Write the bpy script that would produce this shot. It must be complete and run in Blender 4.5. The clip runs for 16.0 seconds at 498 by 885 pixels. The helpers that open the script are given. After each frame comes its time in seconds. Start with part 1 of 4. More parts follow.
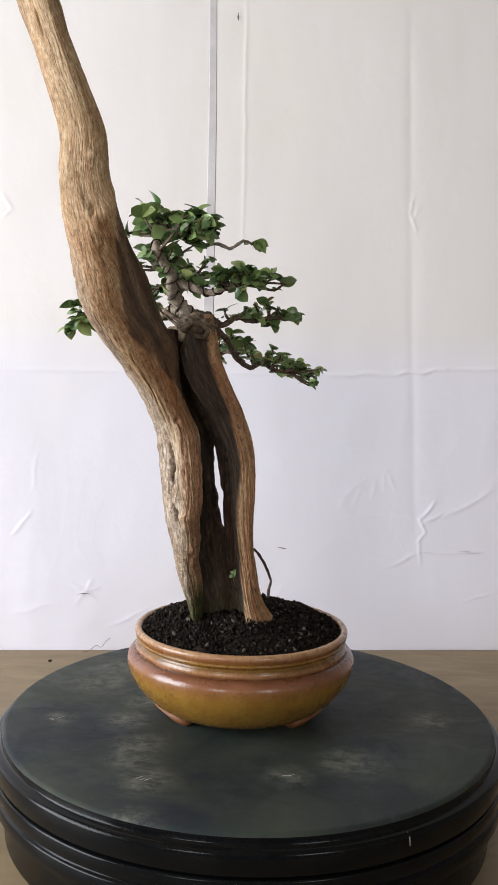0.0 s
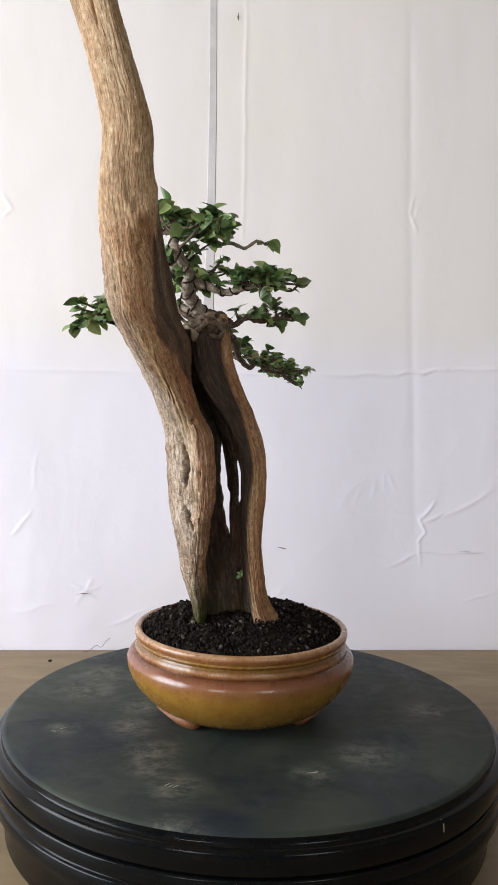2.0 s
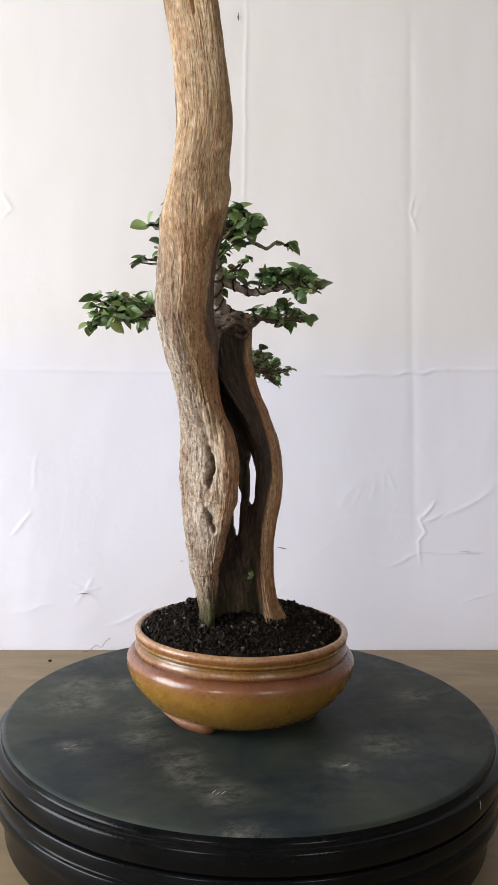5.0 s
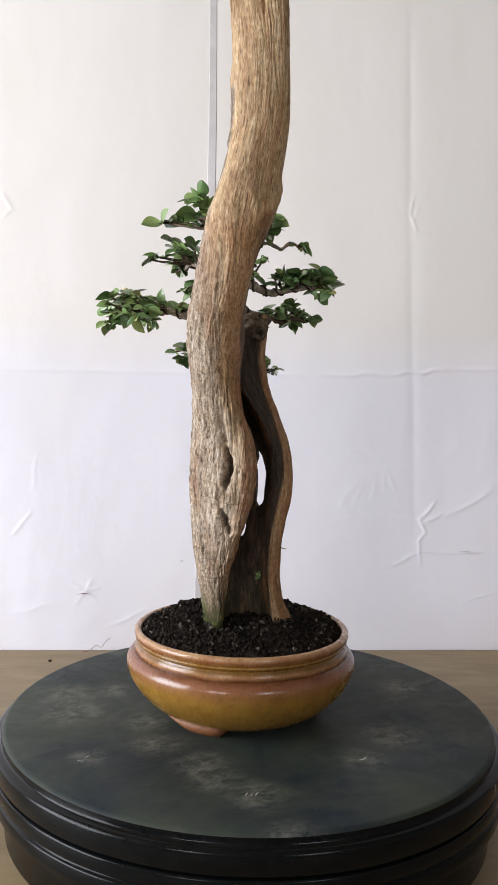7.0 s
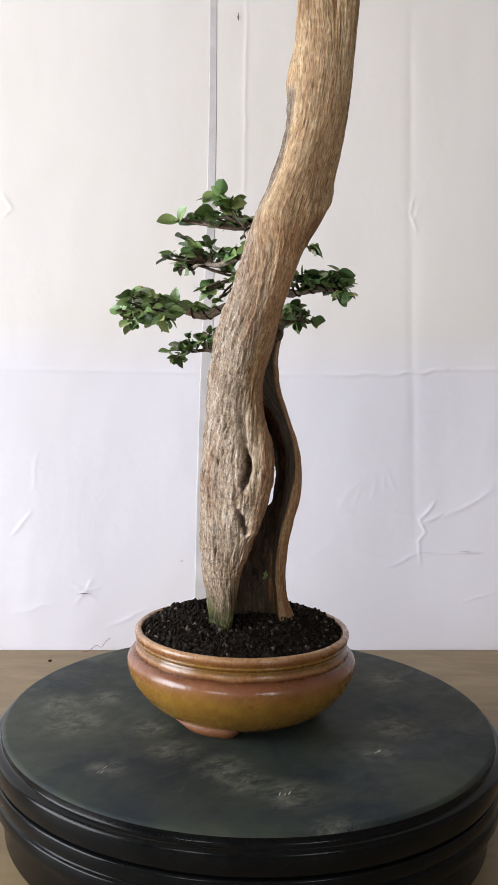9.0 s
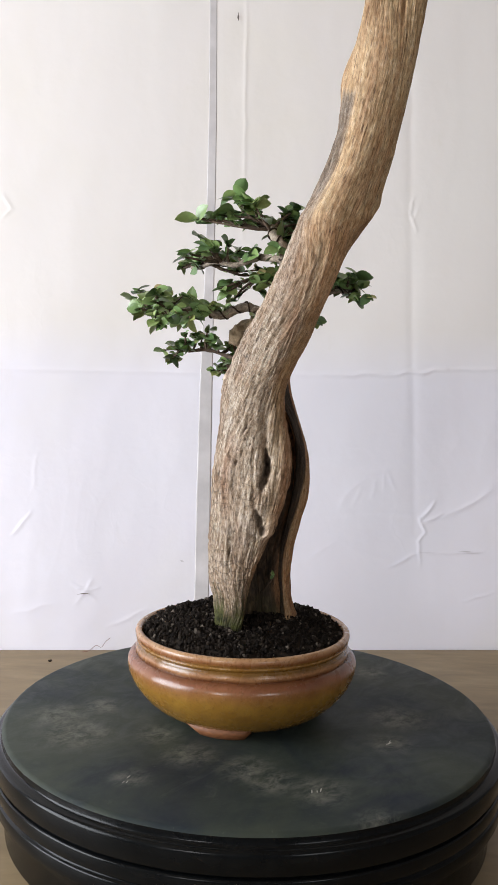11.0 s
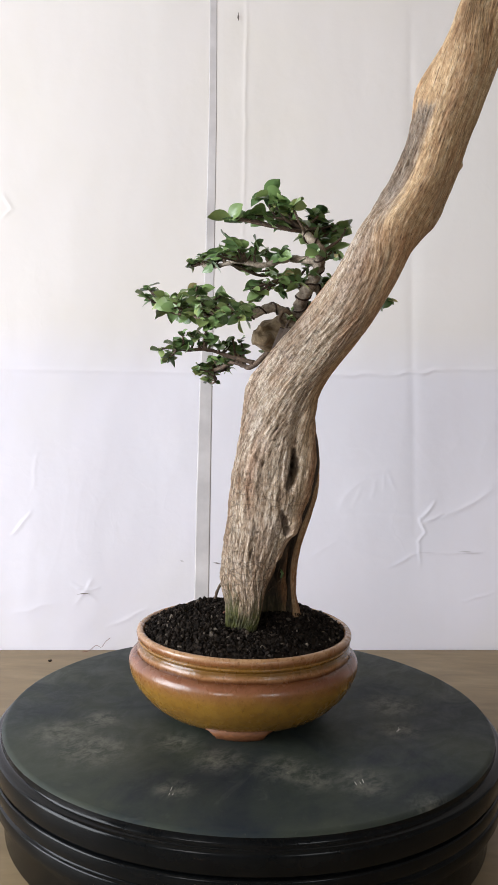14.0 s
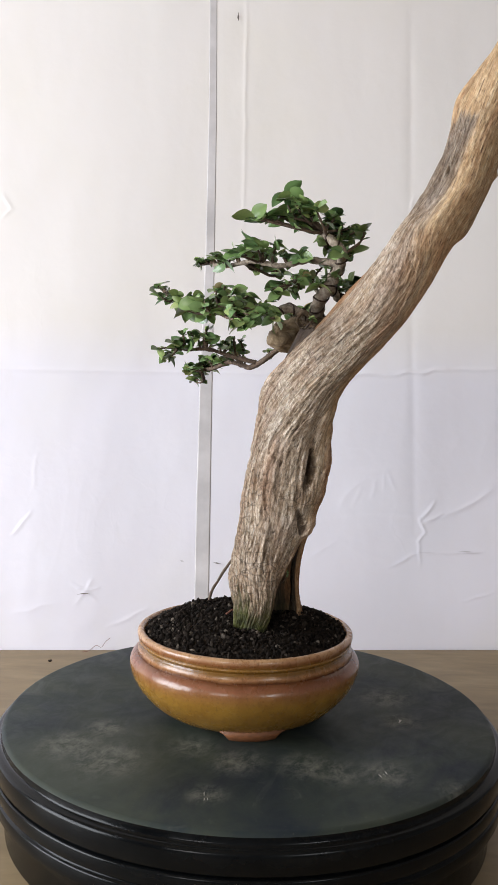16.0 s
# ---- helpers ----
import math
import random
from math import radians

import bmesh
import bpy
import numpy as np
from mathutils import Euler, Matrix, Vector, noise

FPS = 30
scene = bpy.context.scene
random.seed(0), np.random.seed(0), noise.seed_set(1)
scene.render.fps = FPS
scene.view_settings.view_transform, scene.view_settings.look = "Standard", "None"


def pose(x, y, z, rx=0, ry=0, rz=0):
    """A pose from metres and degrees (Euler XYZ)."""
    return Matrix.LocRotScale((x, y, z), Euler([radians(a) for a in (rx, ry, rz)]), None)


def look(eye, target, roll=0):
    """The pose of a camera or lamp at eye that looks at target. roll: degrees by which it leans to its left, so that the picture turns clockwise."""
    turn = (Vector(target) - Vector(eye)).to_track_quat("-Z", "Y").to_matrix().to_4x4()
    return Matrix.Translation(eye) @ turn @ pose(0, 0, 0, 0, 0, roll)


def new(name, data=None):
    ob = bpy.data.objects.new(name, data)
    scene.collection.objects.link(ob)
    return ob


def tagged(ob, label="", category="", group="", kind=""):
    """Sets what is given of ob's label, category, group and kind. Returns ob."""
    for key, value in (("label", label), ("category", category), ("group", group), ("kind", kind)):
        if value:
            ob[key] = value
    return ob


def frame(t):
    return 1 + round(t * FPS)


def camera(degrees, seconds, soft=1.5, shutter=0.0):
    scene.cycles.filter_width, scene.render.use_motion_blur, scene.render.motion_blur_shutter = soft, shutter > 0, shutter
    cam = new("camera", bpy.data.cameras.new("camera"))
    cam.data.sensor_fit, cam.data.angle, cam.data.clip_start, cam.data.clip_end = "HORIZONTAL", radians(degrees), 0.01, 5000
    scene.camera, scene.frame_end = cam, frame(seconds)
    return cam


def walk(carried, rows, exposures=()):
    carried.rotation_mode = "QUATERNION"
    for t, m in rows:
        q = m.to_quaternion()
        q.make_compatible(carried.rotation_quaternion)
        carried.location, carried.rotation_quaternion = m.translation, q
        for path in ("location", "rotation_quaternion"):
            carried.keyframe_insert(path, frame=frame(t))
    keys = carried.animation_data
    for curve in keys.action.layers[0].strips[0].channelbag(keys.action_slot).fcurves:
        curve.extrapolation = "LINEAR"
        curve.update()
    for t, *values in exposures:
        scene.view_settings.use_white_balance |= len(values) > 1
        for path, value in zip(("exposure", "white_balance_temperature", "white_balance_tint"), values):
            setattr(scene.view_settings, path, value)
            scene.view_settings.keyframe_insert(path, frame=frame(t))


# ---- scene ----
# ---- camera ----
cam = camera(33.18, 16.0, soft=0.9)
EYE = Vector((0.0, -0.8234, 0.3224))
PITCH, YAW, ROLL = radians(-3.786), radians(-0.4537), 1.4583
AHEAD = Vector((math.sin(YAW) * math.cos(PITCH), math.cos(YAW) * math.cos(PITCH), math.sin(PITCH)))
STILL = look(EYE, EYE + AHEAD, ROLL)
walk(cam, [(0.0, STILL), (16.0, STILL)], exposures=[(0.0, 0.0), (16.0, 0.0)])

# ---- light ----
world = bpy.data.worlds.new("daylight")
scene.world = world
world.use_nodes = True
wn = world.node_tree.nodes
sky = wn.new("ShaderNodeTexSky")
sky.sky_type, sky.sun_disc = "NISHITA", False
sky.sun_elevation, sky.sun_rotation = radians(40), radians(250)
world.node_tree.links.new(sky.outputs[0], wn["Background"].inputs[0])
wn["Background"].inputs[1].default_value = 0.1


def window_light(name, eye, target, w, h, watts, colour):
    data = bpy.data.lights.new(name, "AREA")
    data.shape, data.size, data.size_y, data.energy, data.color = "RECTANGLE", w, h, watts, colour
    ob = new(name, data)
    ob.matrix_world = look(eye, target)
    return ob


LEFT_X, RIGHT_X, FRONT_Y, FLOOR_Z, TOP_Z = -1.9, 1.7, -2.6, -0.85, 1.75
window_light("window_light_left", (LEFT_X + 0.03, -0.70, 0.60), (0, -0.50, 0.40), 1.3, 1.3, 74.5, (0.89, 0.935, 1.0))
window_light("window_light_front", (-0.95, FRONT_Y + 0.03, 0.80), (0, 0, 0.35), 0.55, 0.7, 13.5, (1.0, 0.97, 0.97))
window_light("window_light_front_far", (1.25, FRONT_Y + 0.03, 0.80), (0, 0, 0.35), 0.55, 0.7, 11, (0.96, 0.98, 1.0))


# ---- materials ----
def nodes_of(name, rough=0.6, metal=0.0):
    m = bpy.data.materials.new(name)
    m.use_nodes = True
    n, l = m.node_tree.nodes, m.node_tree.links
    b = n["Principled BSDF"]
    b.inputs["Roughness"].default_value, b.inputs["Metallic"].default_value = rough, metal
    return m, n, l, b


def coords(n, l, scale=(1, 1, 1), what="Object"):
    c, mp = n.new("ShaderNodeTexCoord"), n.new("ShaderNodeMapping")
    mp.inputs["Scale"].default_value = scale
    l.new(c.outputs[what], mp.inputs["Vector"])
    return mp.outputs["Vector"]


def noise_of(n, l, vec, scale, detail=6.0, rough=0.6, distort=0.0):
    t = n.new("ShaderNodeTexNoise")
    t.inputs["Scale"].default_value, t.inputs["Detail"].default_value = scale, detail
    t.inputs["Roughness"].default_value, t.inputs["Distortion"].default_value = rough, distort
    l.new(vec, t.inputs["Vector"])
    return t.outputs["Fac"]


def ramp(n, l, fac, stops):
    r = n.new("ShaderNodeValToRGB")
    while len(r.color_ramp.elements) < len(stops):
        r.color_ramp.elements.new(0.5)
    for e, (p, c) in zip(r.color_ramp.elements, stops):
        e.position, e.color = p, (*c, 1) if len(c) == 3 else c
    l.new(fac, r.inputs["Fac"])
    return r.outputs["Color"]


def grey(v):
    return (v, v, v)


def mix(n, l, fac, a, b, mode="MIX"):
    x = n.new("ShaderNodeMix")
    x.data_type, x.blend_type = "RGBA", mode
    for k, v in ((0, fac), (6, a), (7, b)):
        if hasattr(v, "links"):
            l.new(v, x.inputs[k])
        elif k == 0:
            x.inputs[k].default_value = v
        else:
            x.inputs[k].default_value = (*v, 1)
    return x.outputs[2]


def bump(n, l, b, fac, strength, distance, before=None):
    x = n.new("ShaderNodeBump")
    x.inputs["Strength"].default_value, x.inputs["Distance"].default_value = strength, distance
    l.new(fac, x.inputs["Height"])
    if before is not None:
        l.new(before, x.inputs["Normal"])
    l.new(x.outputs["Normal"], b.inputs["Normal"])
    return x.outputs["Normal"]


def attribute(n, name):
    a = n.new("ShaderNodeAttribute")
    a.attribute_name = name
    return a.outputs["Fac"]


def deadwood_material():
    """Barkless wood: tan and honey fibres, silver-grey where weathered, moss at the foot."""
    m, n, l, b = nodes_of("deadwood", 0.72)
    fine = coords(n, l, (880, 165, 1), "UV")
    wide = coords(n, l, (360, 62, 1), "UV")
    obj = coords(n, l)
    f1 = noise_of(n, l, fine, 1.0, 6, 0.7)
    f2 = noise_of(n, l, wide, 1.0, 5, 0.62, 0.7)
    big = noise_of(n, l, obj, 24, 5, 0.62)
    mott = noise_of(n, l, obj, 110, 5, 0.65)
    tan = ramp(n, l, f2, [(0.24, (0.34, 0.205, 0.095)), (0.42, (0.56, 0.38, 0.205)), (0.58, (0.68, 0.49, 0.29)), (0.78, (0.80, 0.64, 0.45))])
    tan = mix(n, l, ramp(n, l, big, [(0.48, grey(0)), (0.72, grey(0.55))]), tan, (0.47, 0.27, 0.11))
    speck = noise_of(n, l, coords(n, l, (330, 330, 210)), 1.0, 4, 0.7)
    tan = mix(n, l, ramp(n, l, speck, [(0.36, grey(0.7)), (0.50, grey(0))]), tan, (0.40, 0.235, 0.11))
    tan = mix(n, l, ramp(n, l, speck, [(0.54, grey(0)), (0.68, grey(0.6))]), tan, (0.80, 0.66, 0.47))
    tick = noise_of(n, l, coords(n, l, (620, 75, 1), "UV"), 1.0, 2, 0.5)
    tan = mix(n, l, ramp(n, l, tick, [(0.30, grey(0.9)), (0.40, grey(0))]), tan, (0.17, 0.095, 0.045))
    silver = ramp(n, l, f2, [(0.27, (0.12, 0.078, 0.048)), (0.43, (0.34, 0.255, 0.175)), (0.58, (0.52, 0.425, 0.325)), (0.78, (0.76, 0.68, 0.58))])
    pale = noise_of(n, l, obj, 38, 6, 0.7)
    silver = mix(n, l, ramp(n, l, pale, [(0.52, grey(0)), (0.66, grey(0.6))]), silver, (0.62, 0.55, 0.48))
    silver = mix(n, l, ramp(n, l, big, [(0.45, grey(0)), (0.66, grey(0.5))]), silver, (0.40, 0.27, 0.16))
    fleck = noise_of(n, l, coords(n, l, (900, 62, 1), "UV"), 1.0, 3, 0.6, 0.3)
    silver = mix(n, l, ramp(n, l, fleck, [(0.55, grey(0)), (0.66, grey(0.7))]), silver, (0.72, 0.65, 0.57))
    silver = mix(n, l, ramp(n, l, fleck, [(0.33, grey(0.75)), (0.45, grey(0))]), silver, (0.15, 0.10, 0.065))
    grains = noise_of(n, l, coords(n, l, (520, 520, 260)), 1.0, 3, 0.65)
    silver = mix(n, l, ramp(n, l, grains, [(0.34, grey(0.75)), (0.47, grey(0))]), silver, (0.14, 0.098, 0.065))
    silver = mix(n, l, ramp(n, l, grains, [(0.55, grey(0)), (0.68, grey(0.7))]), silver, (0.72, 0.65, 0.56))
    col = mix(n, l, attribute(n, "weather"), tan, silver)
    col = mix(n, l, ramp(n, l, mott, [(0.35, grey(0.5)), (0.6, grey(0))]), col, mix(n, l, 1.0, col, (0.62, 0.52, 0.42), "MULTIPLY"))
    crack = n.new("ShaderNodeTexVoronoi")
    crack.feature = "DISTANCE_TO_EDGE"
    crack.inputs["Scale"].default_value = 1.0
    warp = n.new("ShaderNodeVectorMath")
    warp.operation = "MULTIPLY_ADD"
    nz = n.new("ShaderNodeTexNoise")
    nz.inputs["Scale"].default_value = 60.0
    l.new(obj, nz.inputs["Vector"])
    l.new(nz.outputs["Color"], warp.inputs[0])
    warp.inputs[1].default_value = (0.9, 0.7, 0)
    l.new(coords(n, l, (75, 120, 1), "UV"), warp.inputs[2])
    l.new(warp.outputs[0], crack.inputs["Vector"])
    lines = ramp(n, l, crack.outputs["Distance"], [(0.0, grey(1)), (0.07, grey(0))])
    where = n.new("ShaderNodeMath")
    where.operation = "MULTIPLY"
    l.new(ramp(n, l, big, [(0.44, grey(0)), (0.57, grey(0.75))]), where.inputs[0])
    l.new(attribute(n, "weather"), where.inputs[1])
    sep = n.new("ShaderNodeSeparateXYZ")
    l.new(obj, sep.inputs[0])
    foot = n.new("ShaderNodeMapRange")
    foot.inputs["From Min"].default_value, foot.inputs["From Max"].default_value = 0.29, 0.22
    l.new(sep.outputs["Z"], foot.inputs["Value"])
    checked = n.new("ShaderNodeMath")
    checked.operation = "MULTIPLY"
    l.new(where.outputs[0], checked.inputs[0])
    l.new(foot.outputs[0], checked.inputs[1])
    both = n.new("ShaderNodeMath")
    both.operation = "MULTIPLY"
    l.new(checked.outputs[0], both.inputs[0])
    l.new(lines, both.inputs[1])
    col = mix(n, l, both.outputs[0], col, (0.09, 0.06, 0.04))
    col = mix(n, l, attribute(n, "ruddy"), col, mix(n, l, 1.0, col, (0.80, 0.47, 0.29), "MULTIPLY"))
    # dark hollow wood; also stands in for shade in pits and crevices
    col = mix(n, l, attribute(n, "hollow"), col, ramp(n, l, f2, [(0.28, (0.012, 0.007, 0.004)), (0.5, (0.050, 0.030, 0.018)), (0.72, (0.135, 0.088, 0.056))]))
    col = mix(n, l, attribute(n, "moss"), col, ramp(n, l, mott, [(0.35, (0.022, 0.024, 0.005)), (0.65, (0.10, 0.105, 0.018))]))
    streak = noise_of(n, l, coords(n, l, (75, 10, 1), "UV"), 1.0, 5, 0.6, 0.5)
    col = mix(n, l, ramp(n, l, streak, [(0.38, grey(0.55)), (0.54, grey(0))]), col, mix(n, l, 1.0, col, (0.52, 0.38, 0.28), "MULTIPLY"))
    dark = ramp(n, l, f1, [(0.30, grey(0.2)), (0.43, grey(0.82)), (0.53, grey(1.02)), (0.7, grey(1.2))])
    col = mix(n, l, 1.0, col, dark, "MULTIPLY")
    pores = n.new("ShaderNodeTexVoronoi")
    pores.inputs["Scale"].default_value = 1.0
    l.new(coords(n, l, (360, 62, 1), "UV"), pores.inputs["Vector"])
    pit = ramp(n, l, pores.outputs["Distance"], [(0.05, grey(0.3)), (0.2, grey(1))])
    col = mix(n, l, ramp(n, l, big, [(0.42, grey(0.15)), (0.6, grey(0.9))]), col, mix(n, l, 1.0, col, pit, "MULTIPLY"))
    l.new(col, b.inputs["Base Color"])
    nb = bump(n, l, b, f1, 0.9, 0.0012)
    nb = bump(n, l, b, f2, 0.7, 0.0022, nb)
    bump(n, l, b, mott, 0.35, 0.0015, nb)
    return m


def bark_material(name, dark, mid, light, scale=160):
    m, n, l, b = nodes_of(name, 0.85)
    obj = coords(n, l)
    f = noise_of(n, l, obj, scale, 6, 0.7, 0.5)
    g = noise_of(n, l, obj, scale * 0.2, 3)
    col = ramp(n, l, f, [(0.3, dark), (0.52, mid), (0.75, light)])
    col = mix(n, l, ramp(n, l, g, [(0.4, grey(0)), (0.7, grey(0.5))]), col, dark)
    l.new(col, b.inputs["Base Color"])
    bump(n, l, b, f, 0.8, 0.0015)
    return m


def leaf_material():
    m, n, l, b = nodes_of("leaf_green", 0.30)
    info = n.new("ShaderNodeObjectInfo")
    col = ramp(n, l, info.outputs["Random"], [(0.0, (0.062, 0.118, 0.048)), (0.35, (0.125, 0.205, 0.072)), (0.68, (0.20, 0.29, 0.10)), (0.93, (0.30, 0.38, 0.14)), (0.98, (0.33, 0.36, 0.14)), (1.0, (0.40, 0.29, 0.14))])
    uv = coords(n, l, (1, 1, 1), "UV")
    w = n.new("ShaderNodeTexWave")
    w.inputs["Scale"].default_value, w.inputs["Distortion"].default_value = 3.0, 1.5
    l.new(uv, w.inputs["Vector"])
    f = noise_of(n, l, coords(n, l), 300, 4)
    col = mix(n, l, ramp(n, l, f, [(0.35, grey(0)), (0.75, grey(0.5))]), col, (0.125, 0.21, 0.07))
    l.new(col, b.inputs["Base Color"])
    b.inputs["Transmission Weight"].default_value = 0.0
    b.inputs["Subsurface Weight"].default_value = 0.08
    b.inputs["Subsurface Radius"].default_value = (0.001, 0.002, 0.0006)
    bump(n, l, b, w.outputs["Fac"], 0.05, 0.0003)
    return m


def glaze_material():
    """Honey glaze on the belly that breaks to pinkish brown at shoulder and rim."""
    m, n, l, b = nodes_of("honey_glaze", 0.2)
    c = n.new("ShaderNodeTexCoord")
    sep = n.new("ShaderNodeSeparateXYZ")
    l.new(c.outputs["Object"], sep.inputs[0])
    obj = coords(n, l)
    wob = noise_of(n, l, obj, 26, 4)
    add = n.new("ShaderNodeMath")
    add.operation = "MULTIPLY_ADD"
    l.new(wob, add.inputs[0])
    add.inputs[1].default_value = 0.007
    l.new(sep.outputs["Z"], add.inputs[2])
    rng = n.new("ShaderNodeMapRange")
    rng.inputs["From Min"].default_value, rng.inputs["From Max"].default_value = 0.0035, 0.1035
    l.new(add.outputs[0], rng.inputs["Value"])
    col = ramp(n, l, rng.outputs[0], [(0.0, (0.12, 0.055, 0.012)), (0.16, (0.25, 0.13, 0.020)), (0.44, (0.29, 0.155, 0.026)), (0.53, (0.25, 0.115, 0.035)), (0.60, (0.21, 0.080, 0.040)), (0.645, (0.11, 0.038, 0.014)), (0.675, (0.32, 0.155, 0.065)), (0.71, (0.15, 0.072, 0.013)), (0.76, (0.23, 0.115, 0.022)), (0.80, (0.24, 0.095, 0.035)), (0.85, (0.42, 0.25, 0.13)), (1.0, (0.50, 0.33, 0.19))])
    blot = noise_of(n, l, obj, 45, 5, 0.7)
    col = mix(n, l, ramp(n, l, blot, [(0.42, grey(0)), (0.68, grey(0.5))]), col, mix(n, l, 1.0, col, (0.62, 0.48, 0.42), "MULTIPLY"))
    sp = noise_of(n, l, obj, 420, 3, 0.7)
    col = mix(n, l, ramp(n, l, sp, [(0.52, grey(0)), (0.68, grey(0.65))]), col, (0.11, 0.045, 0.010))
    l.new(col, b.inputs["Base Color"])
    b.inputs["Coat Weight"].default_value, b.inputs["Coat Roughness"].default_value = 0.12, 0.2
    l.new(ramp(n, l, noise_of(n, l, obj, 60, 4), [(0.3, grey(0.20)), (0.7, grey(0.34))]), b.inputs["Roughness"])
    bump(n, l, b, noise_of(n, l, obj, 130, 3), 0.2, 0.002)
    return m


def clay_material():
    m, n, l, b = nodes_of("bare_clay", 0.6)
    f = noise_of(n, l, coords(n, l), 200, 5)
    l.new(ramp(n, l, f, [(0.3, (0.12, 0.042, 0.014)), (0.7, (0.22, 0.082, 0.028))]), b.inputs["Base Color"])
    bump(n, l, b, f, 0.3, 0.001)
    return m


def soil_material():
    m, n, l, b = nodes_of("dark_grit", 0.9)
    g = n.new("ShaderNodeNewGeometry")
    f = noise_of(n, l, coords(n, l), 500, 4)
    col = ramp(n, l, g.outputs["Random Per Island"], [(0.0, (0.005, 0.0036, 0.0028)), (0.7, (0.014, 0.010, 0.0075)), (0.95, (0.036, 0.028, 0.022)), (1.0, (0.16, 0.135, 0.11))])
    col = mix(n, l, 0.5, col, ramp(n, l, f, [(0.3, grey(0.4)), (0.7, grey(1.2))]), "MULTIPLY")
    l.new(col, b.inputs["Base Color"])
    b.inputs["Specular IOR Level"].default_value = 0.12
    bump(n, l, b, f, 0.6, 0.001)
    return m


def plate_material():
    """Black painted board, rubbed and dusty, with pale smears."""
    m, n, l, b = nodes_of("worn_black_paint", 0.42)
    obj = coords(n, l)
    broad = noise_of(n, l, obj, 9, 5, 0.6, 0.6)
    smear = noise_of(n, l, coords(n, l, (22, 30, 22)), 1.0, 8, 0.72, 1.2)
    fine = noise_of(n, l, obj, 260, 4, 0.7)
    total = None
    for x, y, r in ((-0.161, 0.064, 0.030), (-0.151, 0.108, 0.026), (-0.107, 0.102, 0.018), (-0.106, 0.010, 0.020), (-0.117, -0.039, 0.022), (-0.099, -0.124, 0.020), (-0.083, -0.160, 0.022), (0.034, -0.148, 0.018), (0.178, -0.020, 0.020), (0.089, -0.117, 0.026), (-0.098, -0.095, 0.022), (-0.087, -0.228, 0.020), (-0.180, -0.040, 0.014)):
        far = n.new("ShaderNodeVectorMath")
        far.operation = "DISTANCE"
        l.new(obj, far.inputs[0])
        far.inputs[1].default_value = (x, y, 0)
        near = n.new("ShaderNodeMapRange")
        near.interpolation_type = "SMOOTHSTEP"
        near.inputs["From Min"].default_value, near.inputs["From Max"].default_value = r * 1.7, 0.0
        l.new(far.outputs["Value"], near.inputs["Value"])
        if total is None:
            total = near.outputs[0]
        else:
            most = n.new("ShaderNodeMath")
            most.operation = "MAXIMUM"
            l.new(total, most.inputs[0])
            l.new(near.outputs[0], most.inputs[1])
            total = most.outputs[0]
    grain = noise_of(n, l, coords(n, l, (60, 85, 60)), 1.0, 9, 0.78, 0.3)
    patch = n.new("ShaderNodeMath")
    patch.operation = "MULTIPLY"
    l.new(total, patch.inputs[0])
    l.new(ramp(n, l, grain, [(0.42, grey(0)), (0.67, grey(0.8))]), patch.inputs[1])
    col = ramp(n, l, broad, [(0.3, (0.016, 0.021, 0.028)), (0.46, (0.029, 0.036, 0.033)), (0.58, (0.040, 0.047, 0.037)), (0.78, (0.060, 0.066, 0.054))])
    col = mix(n, l, ramp(n, l, smear, [(0.60, grey(0)), (0.74, grey(0.3))]), col, (0.12, 0.12, 0.105))
    col = mix(n, l, patch.outputs[0], col, (0.195, 0.192, 0.16))
    col = mix(n, l, ramp(n, l, fine, [(0.62, grey(0)), (0.8, grey(0.18))]), col, (0.2, 0.19, 0.17))
    l.new(col, b.inputs["Base Color"])
    l.new(ramp(n, l, smear, [(0.35, grey(0.38)), (0.7, grey(0.62))]), b.inputs["Roughness"])
    b.inputs["Specular IOR Level"].default_value = 0.09
    bump(n, l, b, broad, 0.1, 0.003)
    return m


def lacquer_material():
    m, n, l, b = nodes_of("black_lacquer", 0.22)
    f = noise_of(n, l, coords(n, l), 40, 5)
    l.new(ramp(n, l, f, [(0.3, (0.0022, 0.0026, 0.003)), (0.75, (0.005, 0.0056, 0.006))]), b.inputs["Base Color"])
    b.inputs["Specular IOR Level"].default_value = 0.14
    l.new(ramp(n, l, f, [(0.3, grey(0.12)), (0.7, grey(0.26))]), b.inputs["Roughness"])
    return m


